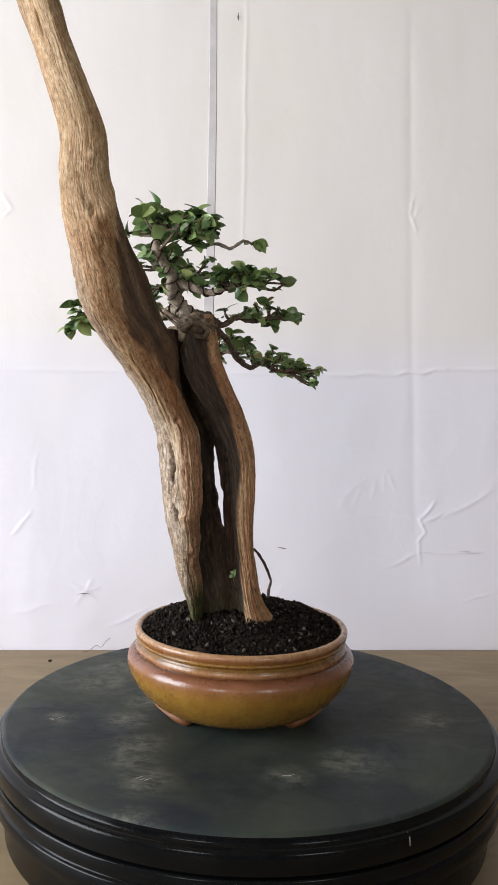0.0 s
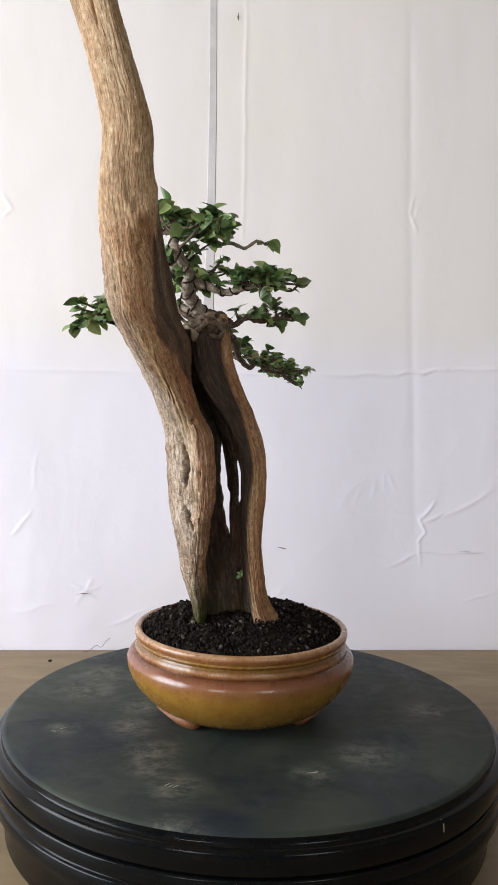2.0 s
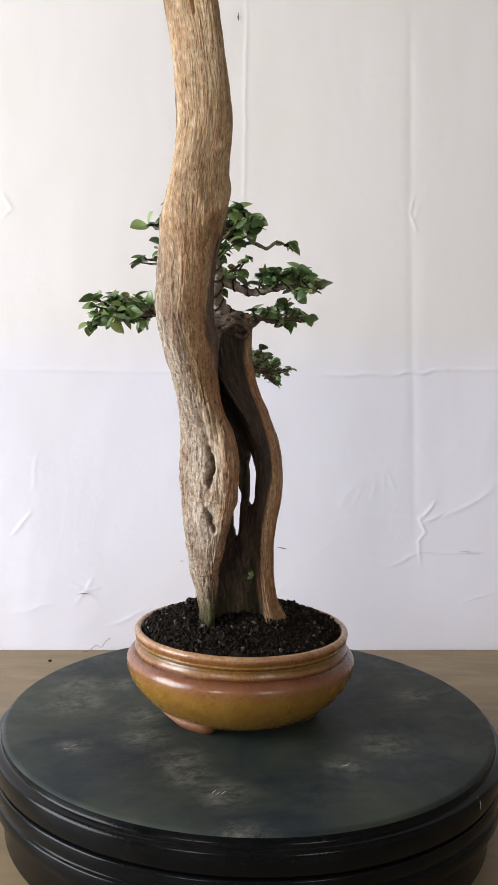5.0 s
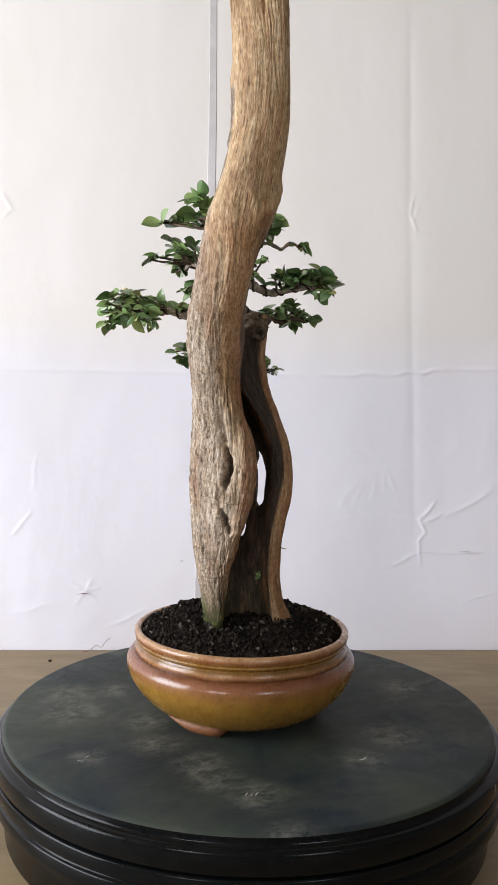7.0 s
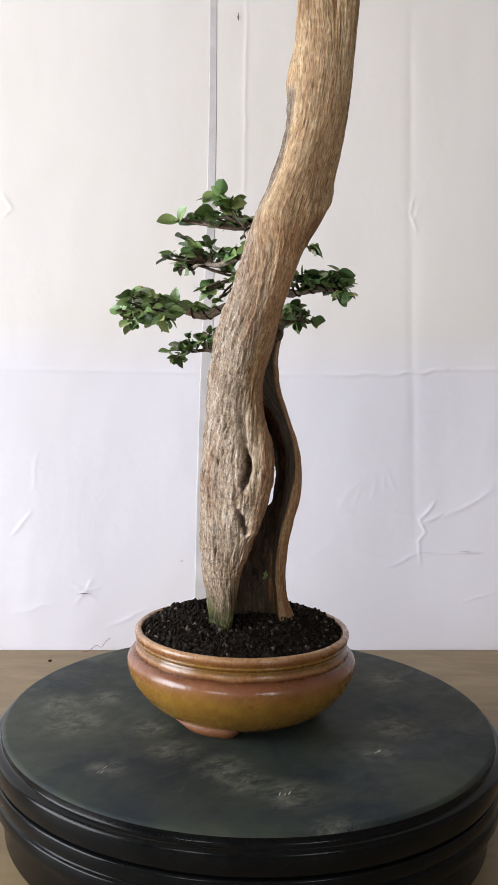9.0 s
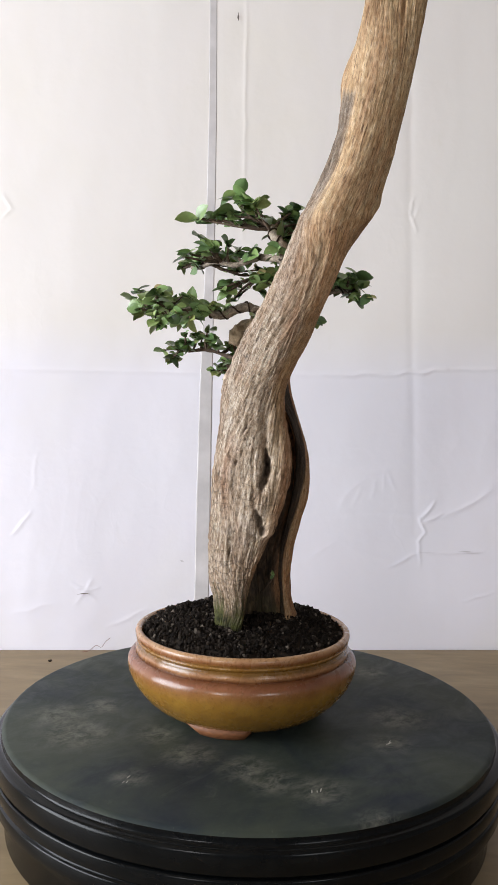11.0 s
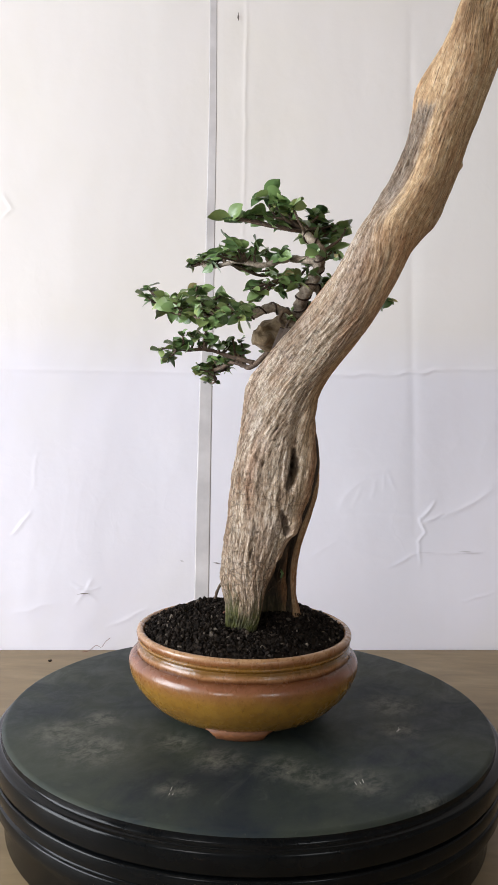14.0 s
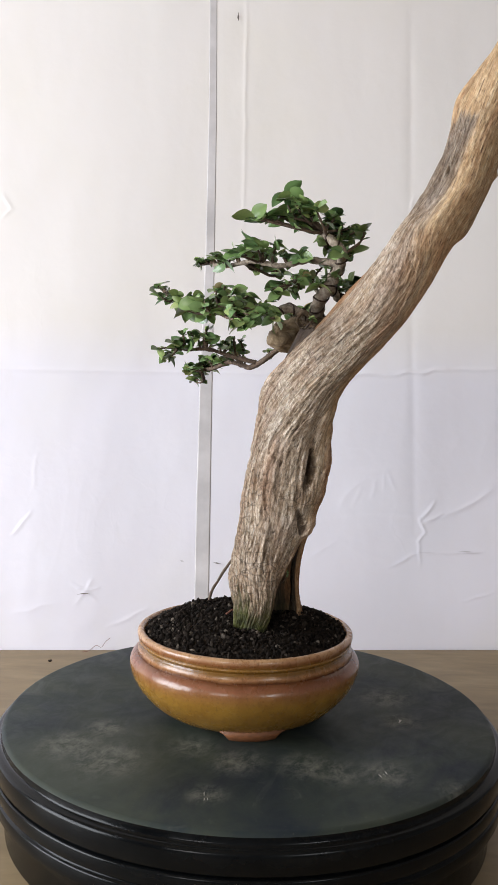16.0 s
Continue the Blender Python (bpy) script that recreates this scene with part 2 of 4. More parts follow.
def paper_material():
    m, n, l, b = nodes_of("white_sheet", 0.62)
    obj = coords(n, l)
    f = noise_of(n, l, obj, 2.2, 4)
    g = noise_of(n, l, coords(n, l, (30, 30, 8)), 1.0, 5)
    col = ramp(n, l, f, [(0.3, (0.79, 0.765, 0.79)), (0.5, (0.81, 0.785, 0.86)), (0.7, (0.82, 0.805, 0.88))])
    col = mix(n, l, ramp(n, l, g, [(0.66, grey(0)), (0.8, grey(0.15))]), col, (0.70, 0.66, 0.62))
    # the length above the fold is tinted yellower
    sep = n.new("ShaderNodeSeparateXYZ")
    l.new(obj, sep.inputs[0])
    above_fold = n.new("ShaderNodeMapRange")
    above_fold.inputs["From Min"].default_value, above_fold.inputs["From Max"].default_value = 0.335, 0.42
    l.new(sep.outputs["Z"], above_fold.inputs["Value"])
    col = mix(n, l, above_fold.outputs[0], col, mix(n, l, 1.0, col, (1.0, 0.98, 0.88), "MULTIPLY"))
    l.new(col, b.inputs["Base Color"])
    nb = bump(n, l, b, noise_of(n, l, obj, 60, 4), 0.08, 0.002)
    nb = bump(n, l, b, noise_of(n, l, obj, 9, 5, 0.55, 0.0), 0.16, 0.008, nb)
    # crisp little wrinkles here and there
    fold = ramp(n, l, noise_of(n, l, coords(n, l, (17, 17, 13)), 1.0, 3, 0.5, 0.6), [(0.44, grey(0)), (0.5, grey(1)), (0.53, grey(0))])
    some = ramp(n, l, noise_of(n, l, obj, 5.5, 3), [(0.5, grey(0)), (0.64, grey(1))])
    wrinkle = mix(n, l, 1.0, fold, some, "MULTIPLY")
    bump(n, l, b, wrinkle, 0.06, 0.0014, nb)
    return m


def board_material():
    m, n, l, b = nodes_of("brown_board", 0.55)
    f = noise_of(n, l, coords(n, l, (9, 34, 9)), 1.0, 6, 0.65, 0.5)
    g = noise_of(n, l, coords(n, l), 7, 5)
    col = ramp(n, l, f, [(0.3, (0.20, 0.145, 0.078)), (0.55, (0.265, 0.195, 0.108)), (0.75, (0.33, 0.25, 0.145))])
    col = mix(n, l, ramp(n, l, g, [(0.45, grey(0)), (0.75, grey(0.5))]), col, (0.20, 0.15, 0.095))
    l.new(col, b.inputs["Base Color"])
    bump(n, l, b, f, 0.15, 0.001)
    return m


def plain(name, colour, rough, metal=0.0, scale=20.0):
    m, n, l, b = nodes_of(name, rough, metal)
    f = noise_of(n, l, coords(n, l), scale, 5)
    l.new(ramp(n, l, f, [(0.3, tuple(v * 0.8 for v in colour)), (0.7, tuple(min(1, v * 1.12) for v in colour))]), b.inputs["Base Color"])
    return m


WOOD, GLAZE, CLAY, SOIL = deadwood_material(), glaze_material(), clay_material(), soil_material()
LEAF, PLATE, LACQUER, PAPER, BOARD = leaf_material(), plate_material(), lacquer_material(), paper_material(), board_material()
BARK = bark_material("living_bark", (0.07, 0.052, 0.038), (0.31, 0.25, 0.19), (0.56, 0.49, 0.40), 200)
GNARL = bark_material("gnarled_bark", (0.028, 0.018, 0.011), (0.14, 0.096, 0.060), (0.33, 0.25, 0.175), 150)
TWIG = bark_material("twig_bark", (0.035, 0.023, 0.016), (0.11, 0.072, 0.048), (0.25, 0.18, 0.12), 240)
RED_STICK = bark_material("red_stick", (0.10, 0.03, 0.02), (0.24, 0.09, 0.06), (0.38, 0.2, 0.14), 200)
CUT = bark_material("pale_cut_wood", (0.07, 0.047, 0.027), (0.25, 0.18, 0.105), (0.42, 0.33, 0.22), 120)
WIRE = plain("brown_wire", (0.045, 0.028, 0.02), 0.4, 0.7)
CEILING = plain("timber_ceiling", (0.36, 0.27, 0.17), 0.7, 0, 6)
WALL = plain("wall_plaster", (0.22, 0.212, 0.20), 0.8, 0, 6)
FLOORM = plain("cement_floor", (0.20, 0.19, 0.175), 0.75, 0, 8)
TEAR = plain("torn_shadow_gap", (0.16, 0.13, 0.12), 0.9, 0, 300)
# flat grey that stands in for shade on the sheet's folded seam
FOLD_SHADE = plain("shaded_fold_grey", (0.62, 0.59, 0.60), 0.6, 0, 15)
CHALK = plain("pale_scratch", (0.42, 0.40, 0.36), 0.7, 0, 300)


# ---- building helpers ----
def mesh_of(name, bm, material, smooth=True):
    me = bpy.data.meshes.new(name)
    bm.to_mesh(me)
    bm.free()
    me.materials.append(material)
    if smooth:
        me.polygons.foreach_set("use_smooth", [True] * len(me.polygons))
    return me


def part(name, bm, material, parent, label="", smooth=True):
    ob = new(name, mesh_of(name, bm, material, smooth))
    ob.parent = parent
    return tagged(ob, label)


def thing(name, label, category, group="", at=(0, 0, 0)):
    ob = new(name)
    ob.location = at
    ob.empty_display_size = 0.02
    return tagged(ob, label, category, group)


def box(bm, lo, hi, bevel=0.0):
    r = bmesh.ops.create_cube(bm, size=1.0)
    for v in r["verts"]:
        v.co = Vector([lo[i] + (v.co[i] + 0.5) * (hi[i] - lo[i]) for i in range(3)])
    if bevel:
        edges = list({e for v in r["verts"] for e in v.link_edges})
        bmesh.ops.bevel(bm, geom=edges, offset=bevel, segments=2, affect="EDGES")


def lathe(bm, profile, turns=96, centre=(0, 0)):
    """Turns a profile of (radius, z) round a vertical axis; a radius of 0 closes it."""
    rings = []
    for r, z in profile:
        if r < 1e-6:
            rings.append([bm.verts.new((centre[0], centre[1], z))])
        else:
            rings.append([bm.verts.new((centre[0] + r * math.cos(2 * math.pi * i / turns), centre[1] + r * math.sin(2 * math.pi * i / turns), z)) for i in range(turns)])
    for a, b in zip(rings, rings[1:]):
        for i in range(turns):
            j = (i + 1) % turns
            q = [a[i % len(a)], a[j % len(a)], b[j % len(b)], b[i % len(b)]]
            q = [v for k, v in enumerate(q) if v not in q[:k]]
            if len(q) > 2:
                bm.faces.new(q)
    bmesh.ops.recalc_face_normals(bm, faces=bm.faces)


def rounded(points, step=0.25):
    """A smooth curve through points of any dimension."""
    p = [np.array(q, float) for q in points]
    out = []
    for i in range(len(p) - 1):
        a, b, c, d = p[max(i - 1, 0)], p[i], p[i + 1], p[min(i + 2, len(p) - 1)]
        for t in np.arange(0, 1, step):
            out.append(0.5 * (2 * b + (c - a) * t + (2 * a - 5 * b + 4 * c - d) * t * t + (3 * b - a - 3 * c + d) * t ** 3))
    out.append(p[-1])
    return out


def tube(bm, points, radii, sides=10, rough=0.0, freq=90.0, caps=True):
    """A limb along points, with a radius at each."""
    pts = [Vector(p[:3]) for p in points]
    up, rings = Vector((0.3, 0.2, 0.93)), []
    for i, p in enumerate(pts):
        d = (pts[min(i + 1, len(pts) - 1)] - pts[max(i - 1, 0)]).normalized()
        u = (up - d * up.dot(d)).normalized()
        v = d.cross(u)
        up = u
        ring = []
        for k in range(sides):
            a = 2 * math.pi * k / sides
            way = u * math.cos(a) + v * math.sin(a)
            r = radii[i] * (1 + rough * noise.noise((p + way * radii[i]) * freq))
            ring.append(bm.verts.new(p + way * r))
        rings.append(ring)
    for a, b in zip(rings, rings[1:]):
        for k in range(sides):
            bm.faces.new((a[k], a[(k + 1) % sides], b[(k + 1) % sides], b[k]))
    if caps:
        bm.faces.new(rings[0][::-1])
        bm.faces.new(rings[-1])


# ---- room ----
WALL_A, WALL_B = Vector((-0.3940, 0.4649, 0)), Vector((0.4094, 0.5365, 0))
ALONG = (WALL_B - WALL_A).normalized()
OUT = Vector((ALONG.y, -ALONG.x, 0))
TABLE_Z = -0.0962


def on_wall(s, z, d=0.0):
    return WALL_A + ALONG * s + OUT * d + Vector((0, 0, z))


def room():
    bm = bmesh.new()
    a, b = on_wall(-2.2, 0, -0.03), on_wall(2.6, 0, -0.03)
    lo = [bm.verts.new((p.x, p.y, FLOOR_Z)) for p in (a, b)] + [bm.verts.new((p.x, p.y + 0.15, FLOOR_Z)) for p in (b, a)]
    f = bm.faces.new(lo)
    r = bmesh.ops.extrude_face_region(bm, geom=[f])
    for v in r["geom"]:
        if isinstance(v, bmesh.types.BMVert):
            v.co.z = TOP_Z
    bmesh.ops.recalc_face_normals(bm, faces=bm.faces)
    tagged(part("wall_north", bm, WALL, None, "plain plastered wall behind the white sheet", False), kind="structure")
    back = 0.75

    def slab(name, lo, hi, mat, label):
        bm = bmesh.new()
        box(bm, lo, hi)
        return tagged(part(name, bm, mat, None, label, False), kind="structure")

    slab("floor", (LEFT_X - 0.15, FRONT_Y - 0.15, FLOOR_Z - 0.1), (RIGHT_X + 0.15, back, FLOOR_Z), FLOORM, "grey cement floor of the room")
    slab("ceiling", (LEFT_X - 0.15, FRONT_Y - 0.15, TOP_Z), (RIGHT_X + 0.15, back, TOP_Z + 0.1), CEILING, "plain ceiling of the room")
    slab("wall_east", (RIGHT_X, FRONT_Y, FLOOR_Z), (RIGHT_X + 0.15, back, TOP_Z), WALL, "plain plastered side wall")
    # west wall with a window opening
    bm = bmesh.new()
    y0, y1, z0, z1 = -1.35, -0.05, -0.05, 1.25
    box(bm, (LEFT_X - 0.15, FRONT_Y, FLOOR_Z), (LEFT_X, y0, TOP_Z))
    box(bm, (LEFT_X - 0.15, y1, FLOOR_Z), (LEFT_X, back, TOP_Z))
    box(bm, (LEFT_X - 0.15, y0, FLOOR_Z), (LEFT_X, y1, z0))
    box(bm, (LEFT_X - 0.15, y0, z1), (LEFT_X, y1, TOP_Z))
    tagged(part("wall_west", bm, WALL, None, "plastered wall with a wide window opening", False), kind="structure")
    bm = bmesh.new()
    z0, z1 = 0.45, 1.15
    box(bm, (LEFT_X, FRONT_Y - 0.15, FLOOR_Z), (RIGHT_X, FRONT_Y, z0))
    box(bm, (LEFT_X, FRONT_Y - 0.15, z1), (RIGHT_X, FRONT_Y, TOP_Z))
    for x0, x1 in ((LEFT_X, -1.225), (-0.675, 0.975), (1.525, RIGHT_X)):
        box(bm, (x0, FRONT_Y - 0.15, z0), (x1, FRONT_Y, z1))
    tagged(part("wall_south", bm, WALL, None, "plastered wall with two small window openings", False), kind="structure")


def smooth01(x, a, b):
    t = max(0.0, min(1.0, (x - a) / (b - a)))
    return t * t * (3 - 2 * t)


def crease(s, z, s0, z0, s1, z1, width, height):
    """A soft ridge along a line on the sheet."""
    far = 4 * width + 0.008
    if s < min(s0, s1) - far or s > max(s0, s1) + far or z < min(z0, z1) - far or z > max(z0, z1) + far:
        return 0.0
    dx, dz = s1 - s0, z1 - z0
    wander = min(1.0, 0.12 / math.hypot(dx, dz))
    s, z = s + wander * 0.0045 * noise.noise((z * 45, s * 20, s0 * 30)), z + wander * 0.0035 * noise.noise((s * 50, z * 15, z0 * 30))
    t = max(0.0, min(1.0, ((s - s0) * dx + (z - z0) * dz) / (dx * dx + dz * dz)))
    d = math.hypot(s - s0 - t * dx, z - z0 - t * dz)
    return 0.46 * height * (0.45 * math.exp(-(d / (0.4 * width)) ** 2) + 0.55 * math.exp(-(d / width) ** 2)) * (0.35 + 0.65 * math.sin(math.pi * min(1, max(0.0, t)) * 0.9 + 0.15))


CREASES = [  # start and end on the sheet, width, height
    (-0.35, 0.339, 0.52, 0.344, 0.005, 0.0026), (0.50, 0.345, 0.613, 0.348, 0.004, 0.0044), (0.613, 0.348, 0.695, 0.358, 0.0035, 0.0050), (0.695, 0.358, 0.90, 0.364, 0.004, 0.0040), (0.52, 0.340, 0.545, 0.345, 0.0025, 0.0016),
    (0.617, 0.90, 0.629, 0.60, 0.012, -0.0018), (0.629, 0.60, 0.655, 0.10, 0.014, -0.0018), (0.3633, 0.95, 0.3668, 0.55, 0.0030, 0.0014),
    (0.634, 0.6245, 0.6277, 0.6025, 0.0025, 0.0024), (0.6277, 0.6025, 0.6378, 0.5725, 0.0025, 0.0026), (0.640, 0.610, 0.634, 0.590, 0.0025, 0.0016),
    (0.6869, 0.1476, 0.6631, 0.118, 0.0028, 0.0030), (0.6631, 0.118, 0.6733, 0.0953, 0.0024, 0.0028), (0.700, 0.128, 0.668, 0.112, 0.003, 0.0026), (0.6733, 0.0953, 0.6618, 0.0814, 0.0024, 0.0026), (0.6618, 0.0814, 0.667, 0.0447, 0.003, 0.0022), (0.700, 0.118, 0.78, 0.165, 0.006, 0.0020),
    (0.6154, 0.0397, 0.6589, 0.0612, 0.003, 0.0020), (0.6589, 0.0612, 0.7678, 0.0641, 0.0022, 0.0016), (0.7386, -0.0168, 0.7942, 0.0012, 0.0025, 0.0022),
    (0.5469, 0.1618, 0.5736, 0.1803, 0.006, 0.0013), (0.5736, 0.1803, 0.6097, 0.1918, 0.005, 0.0012), (0.6097, 0.1918, 0.6199, 0.1648, 0.004, 0.0013), (0.556, 0.140, 0.568, 0.165, 0.005, 0.0012), (0.582, 0.150, 0.590, 0.178, 0.005, 0.0013), (0.600, 0.165, 0.604, 0.190, 0.003, 0.0012), (0.530, 0.130, 0.548, 0.162, 0.006, 0.0010),
    (0.1340, -0.001, 0.1450, 0.0180, 0.0040, 0.0022), (0.1323, -0.003, 0.1180, -0.0240, 0.0045, 0.0016), (0.1323, -0.003, 0.153, -0.019, 0.005, 0.0014), (0.1323, -0.002, 0.1104, 0.0116, 0.003, 0.0020), (0.1323, -0.002, 0.155, 0.004, 0.0025, 0.0026), (0.12, 0.003, 0.13, 0.001, 0.0025, 0.0022),
    (0.0193, 0.0835, 0.049, 0.1234, 0.0028, 0.0024), (0.0034, 0.6016, 0.0177, 0.5796, 0.003, 0.0024), (0.0034, 0.5700, 0.0150, 0.5796, 0.003, 0.0020), (0.052, 0.16, 0.056, 0.21, 0.004, 0.0014), (0.02, -0.04, 0.09, -0.02, 0.006, 0.0014),
    (0.17, -0.06, 0.23, -0.03, 0.003, 0.0016), (0.40, -0.04, 0.45, 0.01, 0.006, 0.0014), (0.48, 0.05, 0.53, 0.08, 0.006, 0.0012),
]


def sheet_relief(s, z):
    d = 0.004 * noise.noise((s * 2.2, z * 1.1, 3.1)) + 0.0009 * noise.noise((s * 9, z * 3.8, 7.7)) + 0.0004 * noise.noise((s * 22, z * 12, 1.7)) + 0.0002 * noise.noise((s * 60, z * 46, 5.7))
    low = smooth01(0.40 - z, 0.0, 0.12)
    r = 1 - abs(noise.noise((s * 9 + 3 * noise.noise((s * 5, z * 5, 2.0)), z * 10, 8.3)))
    d += (0.25 + 0.75 * low) * 0.00018 * r ** 9
    for c in CREASES:
        d += crease(s, z, *c)
    return d


def seam_at(z):
    """Where the folded seam begins and ends at a height."""
    return float(np.interp(z, (-0.01, 0.13, 0.31, 0.525, 0.74, 0.90), (0.3033, 0.3030, 0.3045, 0.3094, 0.3099, 0.3079))), float(np.interp(z, (-0.01, 0.31, 0.57, 0.74, 0.90), (0.3265, 0.3247, 0.3232, 0.3219, 0.3189)))


def backdrop():
    """White sheet hung on the wall, in two lengths that meet in a folded seam."""
    ob = thing("backdrop_sheet", "creased white sheet hung behind the tree with a folded seam", "backdrop")

    def length(name, s0, s1, nx, lift, tilt=0.0, cloth=PAPER, ease=lambda u: u):
        bm = bmesh.new()
        nz, z0, z1 = 500, TABLE_Z - 0.002, 1.5
        grid = []
        for j in range(nz + 1):
            z = z0 + 1.07 * j / 470 if j < 470 else z0 + 1.07 + (z1 - z0 - 1.07) * (j - 470) / 30
            e0, e1 = s0(z), s1(z)
            row = []
            for i in range(nx + 1):
                u = ease(i / nx)
                s = e0 + (e1 - e0) * u
                row.append(bm.verts.new(on_wall(s, z, 0.012 + lift + tilt * (e1 - e0) * (1 - u) + sheet_relief(s, z))))
            grid.append(row)
        for j in range(nz):
            for i in range(nx):
                bm.faces.new((grid[j][i], grid[j][i + 1], grid[j + 1][i + 1], grid[j + 1][i]))
        p = part(name, bm, cloth, ob)
        sol = p.modifiers.new("thickness", "SOLIDIFY")
        sol.thickness, sol.offset = 0.0003, -1
        return p

    for s, z, w, h, lean in ((0.1306, -0.0054, 0.010, 0.0009, 0.1), (0.676, 0.0635, 0.016, 0.0003, 0.01), (0.745, 0.0640, 0.024, 0.0004, 0.01), (0.738, 0.0665, 0.012, 0.0003, 0.0), (0.4411, 0.069, 0.008, 0.0008, -0.15), (0.338, 0.0443, 0.006, 0.0011, -0.1), (0.2825, 0.0474, 0.004, 0.0007, 0), (0.3512, 0.8809, 0.0014, 0.008, 0.1)):
        # small tears
        bm = bmesh.new()
        d = 0.0175 + sheet_relief(s, z)
        ring = [on_wall(s + w * math.cos(k * math.pi / 6), z + (h + w * abs(lean) * 0.2) * math.sin(k * math.pi / 6) * (0.6 + 0.4 * math.cos(k * 2.0)) + lean * w * math.cos(k * math.pi / 6), d - 0.002) for k in range(12)]
        bm.faces.new([bm.verts.new(p) for p in ring])
        part("tear", bm, TEAR, ob, "small dark tear in the sheet", False)
    # fine rows and columns where the sheet is in view, coarse ones beyond
    length("left_sheet", lambda z: -1.6, lambda z: 0.316, 190, 0.0, ease=lambda u: u / 0.12 * 0.80 if u < 0.12 else 0.80 + 0.20 * (u - 0.12) / 0.88)
    length("right_sheet", lambda z: 0.312, lambda z: 2.0, 270, 0.0004, ease=lambda u: 0.305 * u / 0.88 if u < 0.88 else 0.305 + 0.695 * (u - 0.88) / 0.12)
    length("seam_fold", lambda z: seam_at(z)[0], lambda z: seam_at(z)[1], 10, 0.0006, 0.0, FOLD_SHADE)
    return ob


def table():
    ob = thing("table", "brown wooden table top with worn grain against the wall", "table", at=(0, 0, TABLE_Z))
    bm = bmesh.new()
    box(bm, (-1.35, -0.62, -0.035), (1.35, 0.455, 0), 0.004)
    for v in bm.verts:
        if v.co.y > 0.3:
            v.co.y += (v.co.x + 0.394) * ALONG.y / ALONG.x
    part("tabletop", bm, BOARD, ob, "", False)
    for x in (-1.25, 1.25):
        for y in (-0.55, 0.28):
            bm = bmesh.new()
            box(bm, (x - 0.035, y - 0.035, FLOOR_Z - TABLE_Z), (x + 0.035, y + 0.035, -0.035), 0.004)
            part("leg", bm, BOARD, ob, "", False)
    return ob


# ---- turntable ----
PLATE_R = 0.24


def turntable():
    ob = thing("turntable", "round black wooden turntable with worn dusty top on the table", "turntable", at=(0, 0, 0))
    bm = bmesh.new()
    lathe(bm, [(0.2300, -0.0312), (0.2450, -0.0312), (0.2462, -0.0318), (0.2468, -0.0330), (0.2468, -0.0425), (0.2462, -0.0436), (0.2435, -0.0442), (0.2435, -0.0462), (0.2460, -0.0467), (0.2468, -0.0480), (0.2468, -0.0575), (0.2460, -0.0588), (0.2380, -0.0595), (0.2365, -0.0625), (0.2360, TABLE_Z), (0.0, TABLE_Z)], 192)
    part("base_drum", bm, LACQUER, ob, "glossy black drum with turned rings")
    bm = bmesh.new()
    lathe(bm, [(0.0, 0.0), (0.06, 0.0), (0.12, 0.0), (0.18, 0.0), (0.2345, 0.0), (0.2372, -0.0008), (0.2388, -0.003)], 192)
    top = part("top_plate", bm, PLATE, ob, "worn black top plate with pale smears")
    bm = bmesh.new()
    lathe(bm, [(0.2388, -0.003), (0.2392, -0.0075), (0.2402, -0.0092), (0.2435, -0.0097), (0.2460, -0.0106), (0.2470, -0.0130), (0.2470, -0.0270), (0.2450, -0.0300), (0.23, -0.0305)], 192)
    part("plate_edge", bm, LACQUER, top, "glossy black stepped edge")
    # chalky scratches that ride on the plate
    rnd = random.Random(4)
    for x, y, size, count, turn in ((-0.185, -0.041, 0.010, 3, 0.5), (0.032, -0.149, 0.012, 3, 0.1), (-0.085, -0.161, 0.009, 3, 0.7)):
        bm = bmesh.new()
        for k in range(count):
            a = turn + rnd.uniform(-0.3, 0.3)
            c = Vector((x + rnd.uniform(-1, 1) * size * 0.5, y + rnd.uniform(-1, 1) * size * 0.5, 0.0003))
            h = size * rnd.uniform(0.2, 0.45)
            w = rnd.uniform(0.0003, 0.0006)
            d, e = Vector((math.cos(a), math.sin(a), 0)), Vector((-math.sin(a), math.cos(a), 0))
            bm.faces.new([bm.verts.new(c + d * (h * p) + e * (w * q)) for p, q in ((-1, 0), (-0.4, -1), (0.6, -0.8), (1, 0), (0.5, 1), (-0.5, 0.7))])
        part("scratch", bm, CHALK, top, "pale chalky scratch", False)
    bm = bmesh.new()
    a = math.atan2(-0.205, 0.119)
    bm.faces.new([bm.verts.new((r * math.cos(a + da), r * math.sin(a + da), z)) for r, z, da in ((0.2442, -0.0098, -0.003), (0.2474, -0.013, -0.004), (0.2476, -0.019, -0.002), (0.2476, -0.019, 0.001), (0.2474, -0.013, 0.0005), (0.2442, -0.0098, 0.001))])
    part("scratch", bm, CHALK, top, "pale chipped nick in the edge", False)
    return ob, top


# ---- pot ----
POT = (-0.0094, 0.002)


